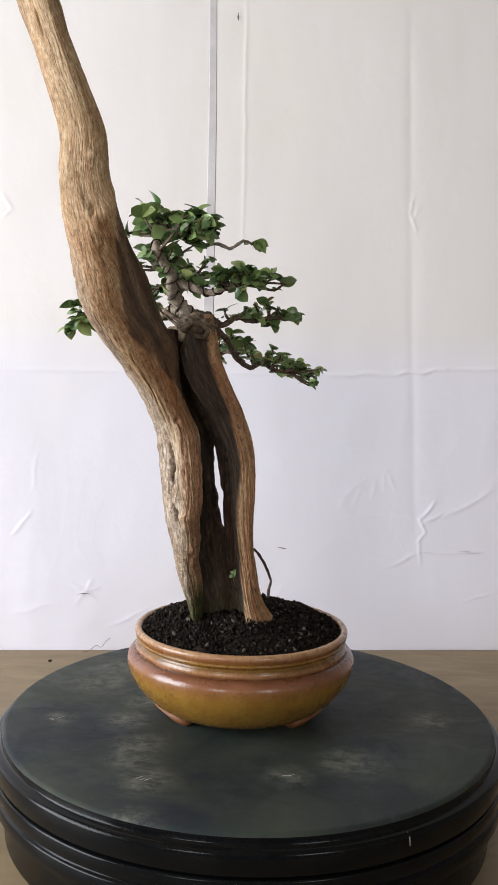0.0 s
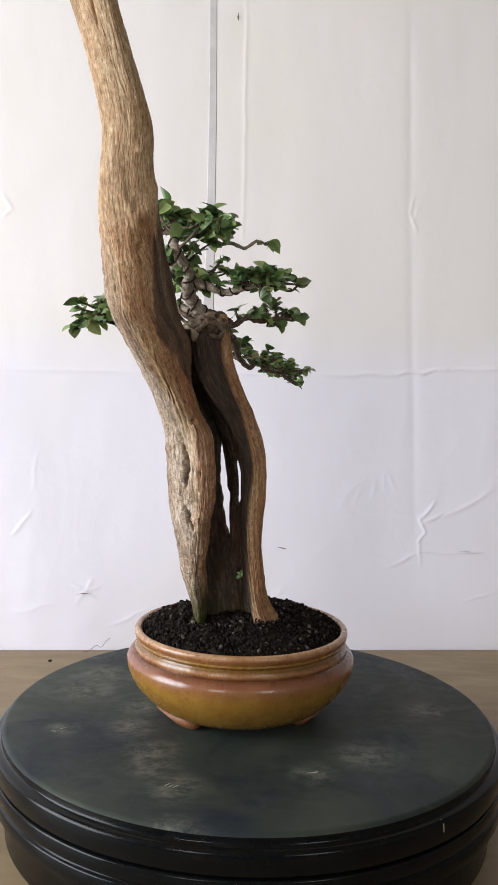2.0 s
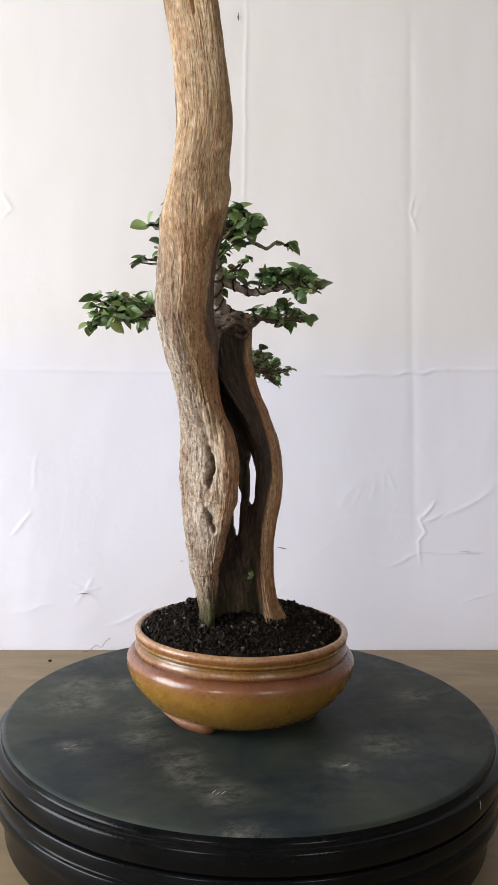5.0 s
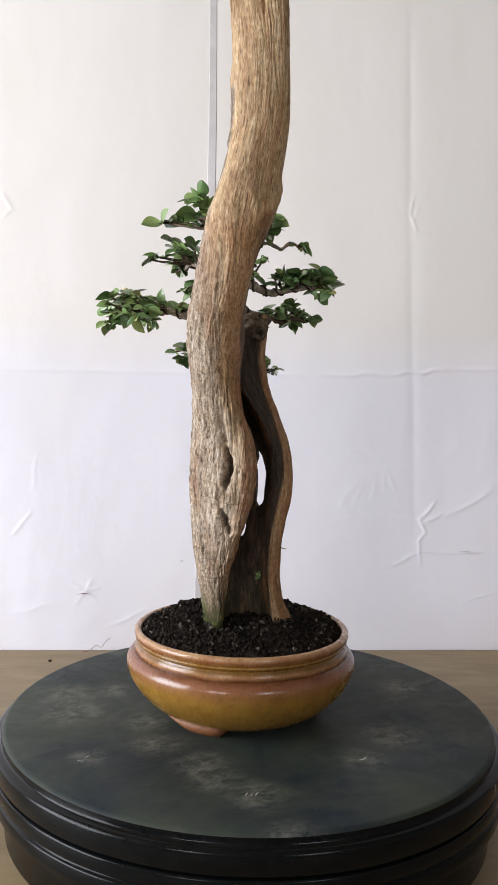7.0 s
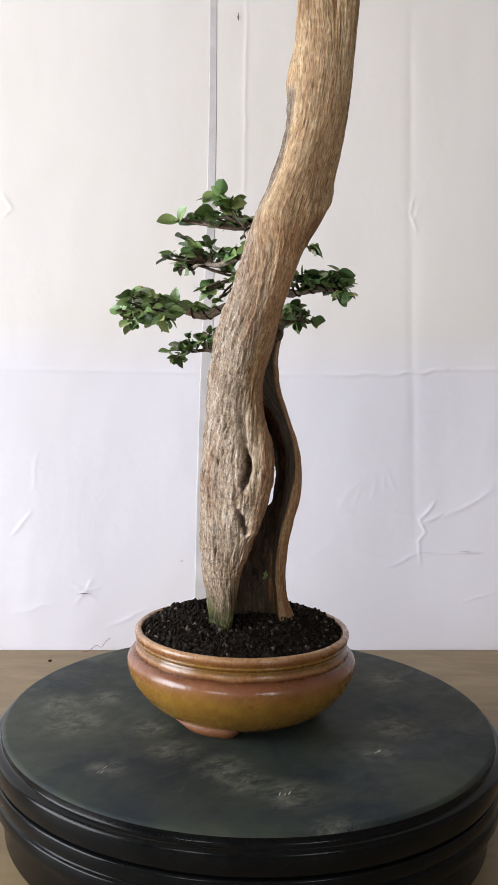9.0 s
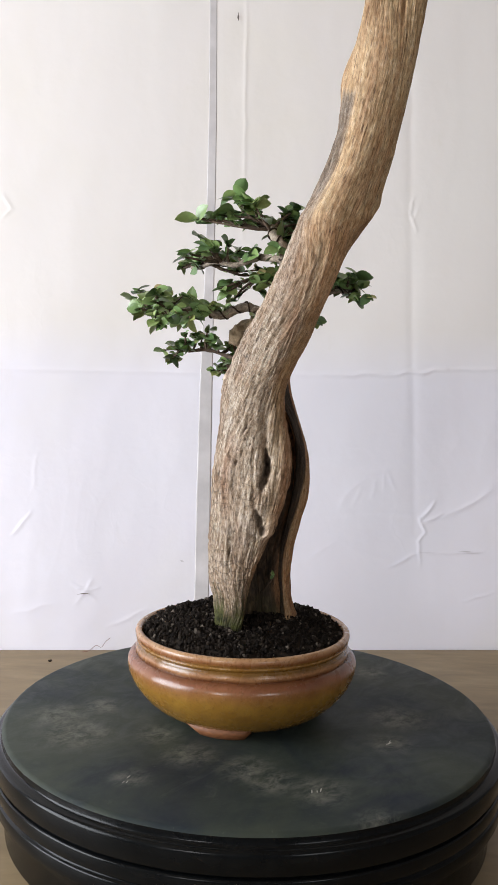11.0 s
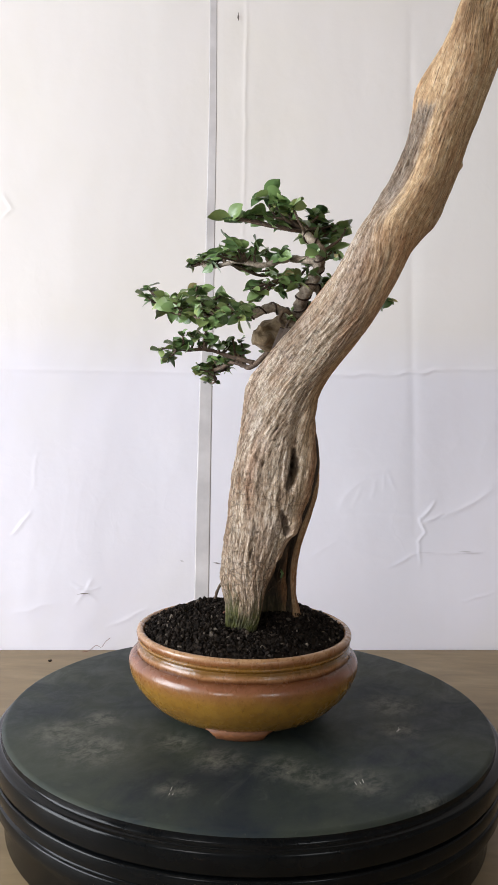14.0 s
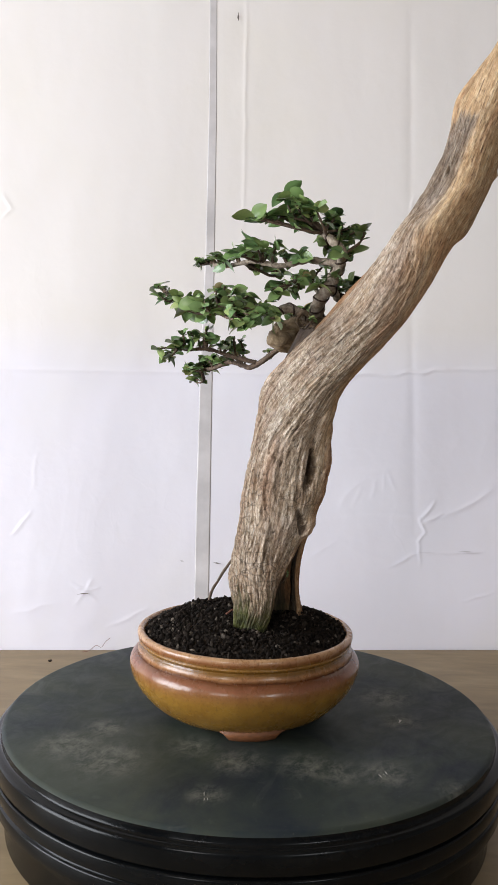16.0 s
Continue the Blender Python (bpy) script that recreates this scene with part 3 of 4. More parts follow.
def pot():
    ob = thing("bonsai_pot", "round honey-glazed ceramic bonsai pot standing on the turntable", "plant pot")
    bm = bmesh.new()
    prof = rounded([(0.0, 0.006), (0.058, 0.006), (0.074, 0.0075), (0.090, 0.0165), (0.1035, 0.031), (0.1105, 0.0435), (0.1128, 0.053), (0.1118, 0.0585), (0.1080, 0.0630), (0.1045, 0.0646), (0.1022, 0.0653), (0.1016, 0.0664), (0.1037, 0.0682), (0.1042, 0.0703), (0.1024, 0.0720), (0.1028, 0.0732), (0.1044, 0.0748), (0.1046, 0.0760), (0.1039, 0.0768), (0.1048, 0.0782), (0.1059, 0.0812), (0.1053, 0.0842), (0.1026, 0.0857), (0.0994, 0.0845), (0.0982, 0.079), (0.099, 0.060), (0.0, 0.055)], 0.25)
    lathe(bm, prof, 128, POT)
    part("pot_body", bm, GLAZE, ob, "honey and reddish-brown glazed bowl with rolled rim")
    for k in range(3):
        # bracket feet
        a = math.radians((-150, -28, 90)[k])
        bm = bmesh.new()
        n = 14
        rings = []
        for i in range(n + 1):
            u = i / n * 2 - 1
            b = a + u * 0.42
            top, low = 0.0135, 0.0 if abs(u) < 0.72 else 0.007 * (abs(u) - 0.72) / 0.28
            out = 0.0700 - 0.004 * u * u
            rings.append([bm.verts.new((POT[0] + r * math.cos(b), POT[1] + r * math.sin(b), z)) for r, z in ((out + 0.0190, top), (out + 0.006, low + 0.0015), (out + 0.0045, low), (out - 0.018, low), (out - 0.018, top))])
        for p, q in zip(rings, rings[1:]):
            for j in range(5):
                bm.faces.new((p[j], p[(j + 1) % 5], q[(j + 1) % 5], q[j]))
        bm.faces.new(rings[0])
        bm.faces.new(rings[-1][::-1])
        bmesh.ops.recalc_face_normals(bm, faces=bm.faces)
        part("foot", bm, CLAY, ob, "reddish clay bracket foot")
    return ob


def soil_height(x, y):
    r = math.hypot(x - POT[0], y - POT[1])
    rise = 0.006 * math.exp(-((x - 0.004) ** 2 + (y + 0.042) ** 2) / 0.0009)
    return 0.0822 + 0.0170 * max(0.0, 1 - (r / 0.099) ** 4) + rise + 0.0030 * noise.noise((x * 45, y * 45, 0.3)) + 0.0024 * noise.noise((x * 130, y * 130, 4.3))


def soil():
    ob = thing("potting_soil", "dark gritty bonsai soil filling the glazed pot", "soil")
    bm = bmesh.new()
    rings = [[bm.verts.new((*POT, soil_height(*POT) - 0.002))]]
    for i in range(1, 40):
        r = 0.0985 * i / 39
        rings.append([bm.verts.new((x, y, soil_height(x, y) - 0.002)) for x, y in ((POT[0] + r * math.cos(k * math.pi / 48), POT[1] + r * math.sin(k * math.pi / 48)) for k in range(96))])
    for a, b in zip(rings, rings[1:]):
        for k in range(96):
            q = [a[k % len(a)], b[k], b[(k + 1) % 96]] + ([a[(k + 1) % 96]] if len(a) > 1 else [])
            bm.faces.new(q)
    part("soil_bed", bm, SOIL, ob)
    rnd = random.Random(11)
    ico = bmesh.new()
    bmesh.ops.create_icosphere(ico, subdivisions=1, radius=1.0)
    base = [v.co.copy() for v in ico.verts]
    tris = [[v.index for v in f.verts] for f in ico.faces]
    ico.free()
    verts, faces = [], []
    for k in range(7500):
        r, a = 0.0975 * math.sqrt(rnd.random()), rnd.uniform(0, 2 * math.pi)
        x, y = POT[0] + r * math.cos(a), POT[1] + r * math.sin(a)
        size = rnd.choice((0.0008, 0.0010, 0.0014, 0.0018, 0.0026)) * rnd.uniform(0.8, 1.15)
        turn = Euler([rnd.uniform(0, 6.28) for _ in range(3)]).to_matrix()
        scale = Vector((rnd.uniform(0.6, 1.4), rnd.uniform(0.6, 1.2), rnd.uniform(0.45, 1.0))) * size
        at = Vector((x, y, soil_height(x, y) - 0.001 + rnd.uniform(0, 0.0022)))
        o = len(verts)
        verts += [at + turn @ Vector([c[i] * scale[i] * rnd.uniform(0.62, 1.2) for i in range(3)]) for c in base]
        faces += [[o + i for i in t] for t in tris]
    me = bpy.data.meshes.new("grit")
    me.from_pydata([v[:] for v in verts], [], faces)
    me.materials.append(SOIL)
    g = new("grit", me)
    g.parent = ob
    tagged(g, "dark lava and clay grit", kind="stuff")
    return ob


# ---- tree ----
# sections of the two stems: height, centre x and y, the three numbers of a slanted ellipse, and for the main stem a three-lobed swelling
MAIN_STEM = [
    (0.082, -0.0499, -0.0161, 0.0045, -0.0027, 0.0128, 0.0001, 0.0001),
    (0.1, -0.0531, -0.0211, 0.0048, -0.001, 0.016, 0.0003, -0.0004),
    (0.12, -0.0555, -0.0254, 0.0066, 0.0011, 0.0195, 0.0001, -0.0013),
    (0.14, -0.0589, -0.0267, 0.0101, 0.0014, 0.0232, -0.0012, -0.0017),
    (0.16, -0.0623, -0.032, 0.0109, -0.0042, 0.0263, -0.0013, -0.0012),
    (0.18, -0.0634, -0.039, 0.0143, -0.0082, 0.0279, -0.0005, -0.0009),
    (0.2, -0.0662, -0.047, 0.0162, -0.0112, 0.03, -0.0005, -0.0014),
    (0.22, -0.066, -0.0523, 0.0185, -0.0146, 0.0307, -0.0001, -0.0016),
    (0.24, -0.0673, -0.0572, 0.0196, -0.0169, 0.0302, 0, -0.001),
    (0.26, -0.0692, -0.0611, 0.0197, -0.0164, 0.0299, 0, -0.0015),
    (0.28, -0.0713, -0.0635, 0.0197, -0.0103, 0.0312, 0, -0.0011),
    (0.3, -0.0785, -0.0683, 0.0178, 0.0002, 0.0341, -0.0008, -0.0007),
    (0.32, -0.0858, -0.0769, 0.0184, 0.009, 0.0358, -0.0016, -0.0008),
    (0.34, -0.0934, -0.0934, 0.0235, 0.0158, 0.0363, -0.0004, 0.0001),
    (0.36, -0.1018, -0.114, 0.0283, 0.0195, 0.0351, 0.0008, 0.0014),
    (0.38, -0.112, -0.1357, 0.0273, 0.0213, 0.0316, 0.0006, 0.0026),
    (0.41, -0.1179, -0.1605, 0.0251, 0.0153, 0.028, -0.0004, 0.0029),
    (0.44, -0.1247, -0.1874, 0.0219, -0.0029, 0.0247, -0.0004, -0.0018),
    (0.47, -0.1278, -0.2082, 0.0177, -0.0044, 0.0215, 0.0005, -0.0026),
    (0.5, -0.1277, -0.2195, 0.0167, -0.0038, 0.0204, -0.0006, -0.0012),
    (0.535, -0.1379, -0.2339, 0.0137, -0.0034, 0.0238, -0.0016, -0.002),
    (0.57, -0.149, -0.2553, 0.0146, -0.0085, 0.0127, -0.0017, 0.001),
]
SIDE_STEM = [
    (0.100, 0.0090, -0.0421, 0.0142, 0.0061, 0.009),
    (0.12, 0.0016, -0.0438, 0.0092, 0.0036, 0.0057),
    (0.145, -0.0032, -0.0456, 0.0078, 0.0009, 0.0045),
    (0.17, -0.0069, -0.0507, 0.0079, 0., 0.0045),
    (0.195, -0.0097, -0.0592, 0.0092, -0., 0.0045),
    (0.22, -0.0106, -0.0675, 0.0106, 0.0005, 0.0045),
    (0.245, -0.0106, -0.0712, 0.0112, 0.0026, 0.0045),
    (0.27, -0.0148, -0.0716, 0.0124, 0.0059, 0.0045),
    (0.295, -0.0249, -0.0697, 0.0147, 0.0084, 0.0045),
    (0.32, -0.0398, -0.0684, 0.0183, 0.0077, 0.0062),
    (0.345, -0.0501, -0.0708, 0.0181, 0.0027, 0.0089),
    (0.37, -0.0538, -0.0741, 0.0164, -0.0046, 0.012),
    (0.385, -0.0557, -0.0741, 0.0148, -0.0101, 0.014),
]


def stem_at(rows, z):
    a = np.array(rows)
    return [float(np.interp(z, a[:, 0], a[:, k])) for k in range(1, 6)]


ROOT = [(-0.0040, -0.030, 0.166), (0.0024, 0.012, 0.158), (0.0125, 0.032, 0.140), (0.0195, 0.0465, 0.120), (0.0180, 0.053, 0.108), (0.0165, 0.056, 0.090)]
PITS = [  # rotted hollows and furrows in the main stem: place, half width, half height, depth
    (-0.0940, -0.1007, 0.3095, 0.0050, 0.014, 0.0018), (-0.0879, -0.0931, 0.2967, 0.0048, 0.013, 0.0024), (-0.0825, -0.0877, 0.2845, 0.0046, 0.012, 0.0026), (-0.0788, -0.0849, 0.2732, 0.0034, 0.008, 0.0022),
    (-0.0766, -0.0846, 0.2659, 0.0028, 0.005, 0.0070), (-0.0745, -0.0843, 0.2586, 0.0044, 0.006, 0.0140), (-0.0736, -0.0833, 0.2512, 0.0046, 0.006, 0.0140), (-0.0738, -0.0811, 0.2437, 0.0040, 0.006, 0.0110), (-0.0741, -0.0782, 0.2375, 0.0028, 0.005, 0.0060),
    (-0.0731, -0.0722, 0.2120, 0.0026, 0.005, 0.0050), (-0.0707, -0.0742, 0.2052, 0.0034, 0.006, 0.0070), (-0.0665, -0.0744, 0.1970, 0.0034, 0.005, 0.0080), (-0.0685, -0.0677, 0.1890, 0.0020, 0.005, 0.0035),
    (-0.0651, -0.0628, 0.1748, 0.0018, 0.010, 0.0028), (-0.0589, -0.0567, 0.1566, 0.0018, 0.012, 0.0028), (-0.0694, -0.0986, 0.2922, 0.0022, 0.0025, 0.0040),
    (-0.1440, -0.2020, 0.4817, 0.0022, 0.004, 0.0045), (-0.1216, -0.2171, 0.4467, 0.0030, 0.004, 0.0030), (-0.1172, -0.1975, 0.4211, 0.0025, 0.004, 0.0030), (-0.1531, -0.2640, 0.5590, 0.0016, 0.008, 0.0035),
    (-0.0116, -0.0725, 0.2735, 0.0025, 0.003, 0.0035),
]
LUMPS = [(-0.0789, -0.1017, 0.2994, 0.007, 0.014, 0.0018), (-0.0703, -0.0962, 0.2825, 0.007, 0.014, 0.0022), (-0.0664, -0.0936, 0.2655, 0.007, 0.014, 0.0022), (-0.0656, -0.0906, 0.2482, 0.007, 0.014, 0.0022), (-0.0665, -0.0856, 0.2321, 0.008, 0.012, 0.0024), (-0.0627, -0.0793, 0.2029, 0.0055, 0.006, 0.0056), (-0.0623, -0.0753, 0.1943, 0.0050, 0.005, 0.0048), (-0.0760, -0.0720, 0.2080, 0.0045, 0.008, 0.0016), (-0.0780, -0.0760, 0.2560, 0.004, 0.016, 0.0014), (-0.1189, -0.2327, 0.4814, 0.0028, 0.003, 0.0022), (-0.0760, -0.0390, 0.3360, 0.014, 0.012, 0.0040),
         (-0.1440, -0.2110, 0.5230, 0.008, 0.013, 0.0025),
         # collar where an old limb left the stem
         (-0.1318, -0.2204, 0.4580, 0.004, 0.005, 0.0014), (-0.1294, -0.2179, 0.4520, 0.004, 0.005, 0.0017), (-0.1257, -0.2149, 0.4460, 0.004, 0.005, 0.0019), (-0.1221, -0.2122, 0.4420, 0.004, 0.005, 0.0021),
         (-0.1194, -0.2089, 0.4380, 0.004, 0.005, 0.0021), (-0.1157, -0.2098, 0.4420, 0.004, 0.005, 0.0021), (-0.1121, -0.2124, 0.4500, 0.004, 0.006, 0.0019), (-0.1098, -0.2147, 0.4580, 0.004, 0.006, 0.0016)]


def stem(name, rows, parent, label, around, extra, hollow_range, weather, seed, fibre=0.0016, twist=0.5):
    """A dead stem: elliptical sections, fibres and furrows that run along it, and masks for its weathering and for
    shade put into its colour.
    """
    rows = list(rows)
    sec = rounded(rows, 0.04)
    if extra:
        last, before = np.array(rows[-1]), np.array(rows[-3])
        step = (last - before) / (last[0] - before[0])
        for i in range(1, 61):
            h = extra * i / 60
            q = last + step * h
            k = 1 - 0.35 * h / extra - 0.5 * smooth01(h, extra * 0.85, extra)
            q[3:] = last[3:] * k
            sec.append(q)
    bm = bmesh.new()
    uv = bm.loops.layers.uv.new("UVMap")
    lay = {k: bm.verts.layers.float.new(k) for k in ("weather", "hollow", "moss", "ruddy")}
    grid, along, prev = [], 0.0, None
    for q in sec:
        z, cx, cy, a, b, c = q[:6]
        lobe_c, lobe_s = (q[6], q[7]) if len(q) > 6 else (0.0, 0.0)
        centre = Vector((cx, cy, z))
        if prev is not None:
            along += (centre - prev).length
        prev = centre
        ring = []
        size = math.sqrt(abs(a * c))
        for k in range(around):
            th = 2 * math.pi * k / around
            u, v = math.cos(th), math.sin(th)
            p = Vector((cx + a * u, cy + b * u + c * v, z))
            way = Vector((c * u - b * v, a * v, 0)).normalized()
            t2 = th + twist * along * 3
            fx, fy = math.cos(t2) * 3.2, math.sin(t2) * 3.2
            n1 = noise.noise((fx * 1.1 + seed, fy * 1.1, along * 14))
            n2 = noise.noise((fx * 4.2, fy * 4.2 + seed, along * 40))
            n3 = noise.noise((fx * 11.0 + seed, fy * 11.0, along * 95))
            furrow = -max(0.0, 0.22 - abs(n2)) * 4.5
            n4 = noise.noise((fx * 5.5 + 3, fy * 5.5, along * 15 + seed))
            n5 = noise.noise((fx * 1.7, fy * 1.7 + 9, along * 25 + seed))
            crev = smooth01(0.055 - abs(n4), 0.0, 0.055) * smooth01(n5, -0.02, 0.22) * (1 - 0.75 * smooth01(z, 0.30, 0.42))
            knob = noise.noise((fx * 2.4, fy * 2.4 + 5, along * 42 + seed)) * (1 - smooth01(z, 0.30, 0.40))
            d = lobe_c * math.cos(3 * th) + lobe_s * math.sin(3 * th) - 0.0022 * crev + 0.0013 * knob + size * (0.03 if seed < 5 else 0.085) * n1 + fibre * 1.25 * (0.30 + 0.70 * max(0.0, min(1.0, weather(z, math.degrees(math.atan2(v, u)), n1, n2)))) * (0.55 * n2 + 0.5 * n3 + 0.35 * furrow)
            pit = 0.0
            for x, y, zz, w, h, deep in PITS:
                if abs(p.z - zz) > 2.5 * h:
                    continue
                q = Vector((p.x - x, p.y - y, 0))
                inward = q.dot(way)
                side = (q - way * inward).length / (0.85 * w)
                e = side * side + ((p.z - zz) / h) ** 2
                if e < 6 and abs(inward) < 0.012:
                    d -= 0.75 * deep * math.exp(-e * e)
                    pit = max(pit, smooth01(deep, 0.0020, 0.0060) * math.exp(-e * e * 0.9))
            for x, y, zz, w, h, high in LUMPS:
                e = ((p.x - x) ** 2 + (p.y - y) ** 2) / (w * w) + ((p.z - zz) / h) ** 2
                if e < 6:
                    d += high * math.exp(-e)
            p = p + way * d
            vert = bm.verts.new(p)
            az = math.degrees(math.atan2(v, u))
            lo, hi, edge = hollow_range(z)
            j = az + 9 * n1 + 3 * n2
            if lo < -180 and j > 60:
                j -= 360
            # pits and crevices get shade as dark colour, beside the stem's dark face
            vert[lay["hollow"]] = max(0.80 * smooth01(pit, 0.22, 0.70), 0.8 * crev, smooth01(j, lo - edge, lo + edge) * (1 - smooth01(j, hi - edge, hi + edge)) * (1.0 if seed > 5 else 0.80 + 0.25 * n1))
            vert[lay["weather"]] = weather(z, az, n1, n2)
            if seed < 5 and z > 0.42:
                vert[lay["hollow"]] = max(vert[lay["hollow"]], 0.40 * vert[lay["weather"]] * smooth01(z, 0.44, 0.47))
            vert[lay["moss"]] = (1 - smooth01(z + 0.022 * n1 + 0.014 * n3, 0.110, 0.146)) * (1.0 if seed < 5 else 0.15)
            vert[lay["ruddy"]] = max(0.0, min(1.0, (0.50 + 0.6 * n1) if seed > 5 else 0.02 + 0.35 * n1 + 0.34 * (1 - vert[lay["weather"]]) * smooth01(z, 0.29, 0.34) * (1 - smooth01(z + 0.012 * n1 + 0.006 * n2, 0.432, 0.446)) + 0.6 * smooth01(az % 360, 262, 300) * (1 - smooth01(az % 360, 335, 352)) * (1 - smooth01(z, 0.31, 0.42))))
            ring.append(vert)
        grid.append((ring, along, size))
    for (r0, v0, s0), (r1, v1, s1) in zip(grid, grid[1:]):
        for k in range(around):
            j = (k + 1) % around
            f = bm.faces.new((r0[k], r0[j], r1[j], r1[k]))
            for loop, (kk, vv) in zip(f.loops, ((k, v0), (k + 1, v0), (k + 1, v1), (k, v1))):
                loop[uv].uv = (kk / around * 0.17 * (1 if around > 60 else 0.45), vv)
    bm.faces.new(grid[0][0][::-1])
    bm.faces.new(grid[-1][0])
    return part(name, bm, WOOD, parent, label)


# dark face towards the hollow: darker wood, with its shade put into the colour
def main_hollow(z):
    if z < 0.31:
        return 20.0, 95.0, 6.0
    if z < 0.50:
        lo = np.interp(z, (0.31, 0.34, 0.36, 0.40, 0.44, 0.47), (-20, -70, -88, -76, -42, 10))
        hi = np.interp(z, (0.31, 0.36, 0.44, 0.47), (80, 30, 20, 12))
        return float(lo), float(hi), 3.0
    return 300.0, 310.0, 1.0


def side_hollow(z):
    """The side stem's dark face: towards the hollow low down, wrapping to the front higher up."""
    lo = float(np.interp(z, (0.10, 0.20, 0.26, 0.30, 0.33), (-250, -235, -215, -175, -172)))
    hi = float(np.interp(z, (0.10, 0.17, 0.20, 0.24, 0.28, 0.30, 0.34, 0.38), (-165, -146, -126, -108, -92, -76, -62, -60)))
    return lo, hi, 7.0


def main_weather(z, az, n1, n2):
    back = 1 - abs(((az - 165) + 180) % 360 - 180) / 180.0
    lowz = 1 - smooth01(z + 0.02 * n1, 0.33, 0.46)
    strip = abs(((az - 132) + 180) % 360 - 180)
    upper = (1 - smooth01(strip + 16 * n1 + 8 * n2, 42, 62)) * (1 - smooth01(z + 0.010 * n2, 0.514, 0.520))
    rise = smooth01(z, 0.25, 0.34)
    low = (0.58 * (1 - rise) + (0.42 + 0.58 * rise) * smooth01(back + 0.12 * n1 + 0.05 * n2, 0.25 + 0.27 * rise, 0.60 + 0.12 * rise)) * lowz
    return max(0.0, min(1.0, max(upper, low) + 0.12 * n2))


def hollow_wall(parent):
    """Dark rotted heartwood between the two stems, its shade put into the colour, with two slits right through it."""
    bm = bmesh.new()
    uv = bm.loops.layers.uv.new("UVMap")
    lay = {k: bm.verts.layers.float.new(k) for k in ("weather", "hollow", "moss", "ruddy")}
    ns, nz, z0, z1 = 200, 440, 0.082, 0.372
    grid = []
    for j in range(nz + 1):
        z = z0 + (z1 - z0) * j / nz
        m, r = stem_at(MAIN_STEM, z), stem_at(SIDE_STEM, z)
        p, q = Vector((m[0] + 0.3 * m[2], m[1] + 0.45 * m[4])), Vector((r[0] - 0.4 * r[2], r[1] + 0.002))
        d = q - p
        nn = Vector((-d.y, d.x)).normalized()
        ring = []
        for i in range(ns + 1):
            s = i / ns
            w = p + d * s + nn * (0.016 * 4 * s * (1 - s))
            n1 = noise.noise((s * 5, z * 18, 4.0))
            n2 = noise.noise((s * 22, z * 34, 9.0))
            off = 0.003 * n1 + 0.0011 * n2
            v = bm.verts.new((w.x + nn.x * off, w.y + nn.y * off, z))
            # full dark colour holds the hollow's shade too, paler near the side stem
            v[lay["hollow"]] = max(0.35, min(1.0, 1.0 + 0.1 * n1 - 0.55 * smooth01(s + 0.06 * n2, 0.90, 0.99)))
            v[lay["weather"]] = 0.2
            v[lay["ruddy"]] = 0.8
            v[lay["moss"]] = 0.3 * (1 - smooth01(z, 0.10, 0.15))
            ring.append(v)
        grid.append(ring)
    for j in range(nz):
        for i in range(ns):
            s, z = (i + 0.5) / ns, z0 + (z1 - z0) * (j + 0.5) / nz
            mid = np.interp(z, (0.185, 0.21, 0.24, 0.277), (0.53, 0.48, 0.405, 0.46)) + 0.012 * noise.noise((z * 90, 0.5, 0))
            wide = 0.085 * math.sqrt(max(0.0, 1 - ((z - 0.226) / 0.047) ** 2)) * (1.0 - 0.3 * smooth01(z, 0.22, 0.26))
            if abs(s - mid) < wide:
                continue
            wide = 0.10 * math.sqrt(max(0.0, 1 - ((z - 0.238) / 0.027) ** 2))
            if abs(s - 0.745) < wide:
                continue
            f = bm.faces.new((grid[j][i], grid[j][i + 1], grid[j + 1][i + 1], grid[j + 1][i]))
            for loop, (a, b) in zip(f.loops, ((i, j), (i + 1, j), (i + 1, j + 1), (i, j + 1))):
                loop[uv].uv = (a / ns * 0.07, b / nz * 0.29)
    ob = part("hollow_wall", bm, WOOD, parent, "dark rotted heartwood wall with painted-in shade and two slits")
    sol = ob.modifiers.new("thickness", "SOLIDIFY")
    sol.thickness, sol.offset = 0.006, 0.0
    return ob


def leaf_mesh(name, length, width, fold, curl):
    bm = bmesh.new()
    uv = bm.loops.layers.uv.new("UVMap")
    n, rows = 7, []
    for i in range(n + 1):
        t = i / n
        w = width * 0.5 * math.sin(math.pi * t ** 1.18) ** 0.70 if 0 < t < 1 else width * (0.03 if t == 0 else 0.02)
        x = length * t
        z = -curl * t * t * length
        rows.append([bm.verts.new((x, k * w, z + fold * abs(k) * w)) for k in (-1, -0.5, 0, 0.5, 1)])
    for i in range(n):
        for k in range(4):
            f = bm.faces.new((rows[i][k], rows[i + 1][k], rows[i + 1][k + 1], rows[i][k + 1]))
            for loop, (a, b) in zip(f.loops, ((i, k), (i + 1, k), (i + 1, k + 1), (i, k + 1))):
                loop[uv].uv = (a / n + abs(b - 2) * 0.15, b / 4)
    return mesh_of(name, bm, LEAF)


LEAVES = [leaf_mesh("leaf", 0.0165, 0.0128, 0.24, 0.25), leaf_mesh("leaf", 0.0148, 0.0112, 0.34, 0.12), leaf_mesh("leaf", 0.0128, 0.0092, 0.2, 0.5), leaf_mesh("leaf", 0.0180, 0.0134, 0.16, 0.35), leaf_mesh("leaf", 0.0112, 0.0080, 0.5, -0.1), leaf_mesh("leaf", 0.0155, 0.0112, 0.3, 0.6)]


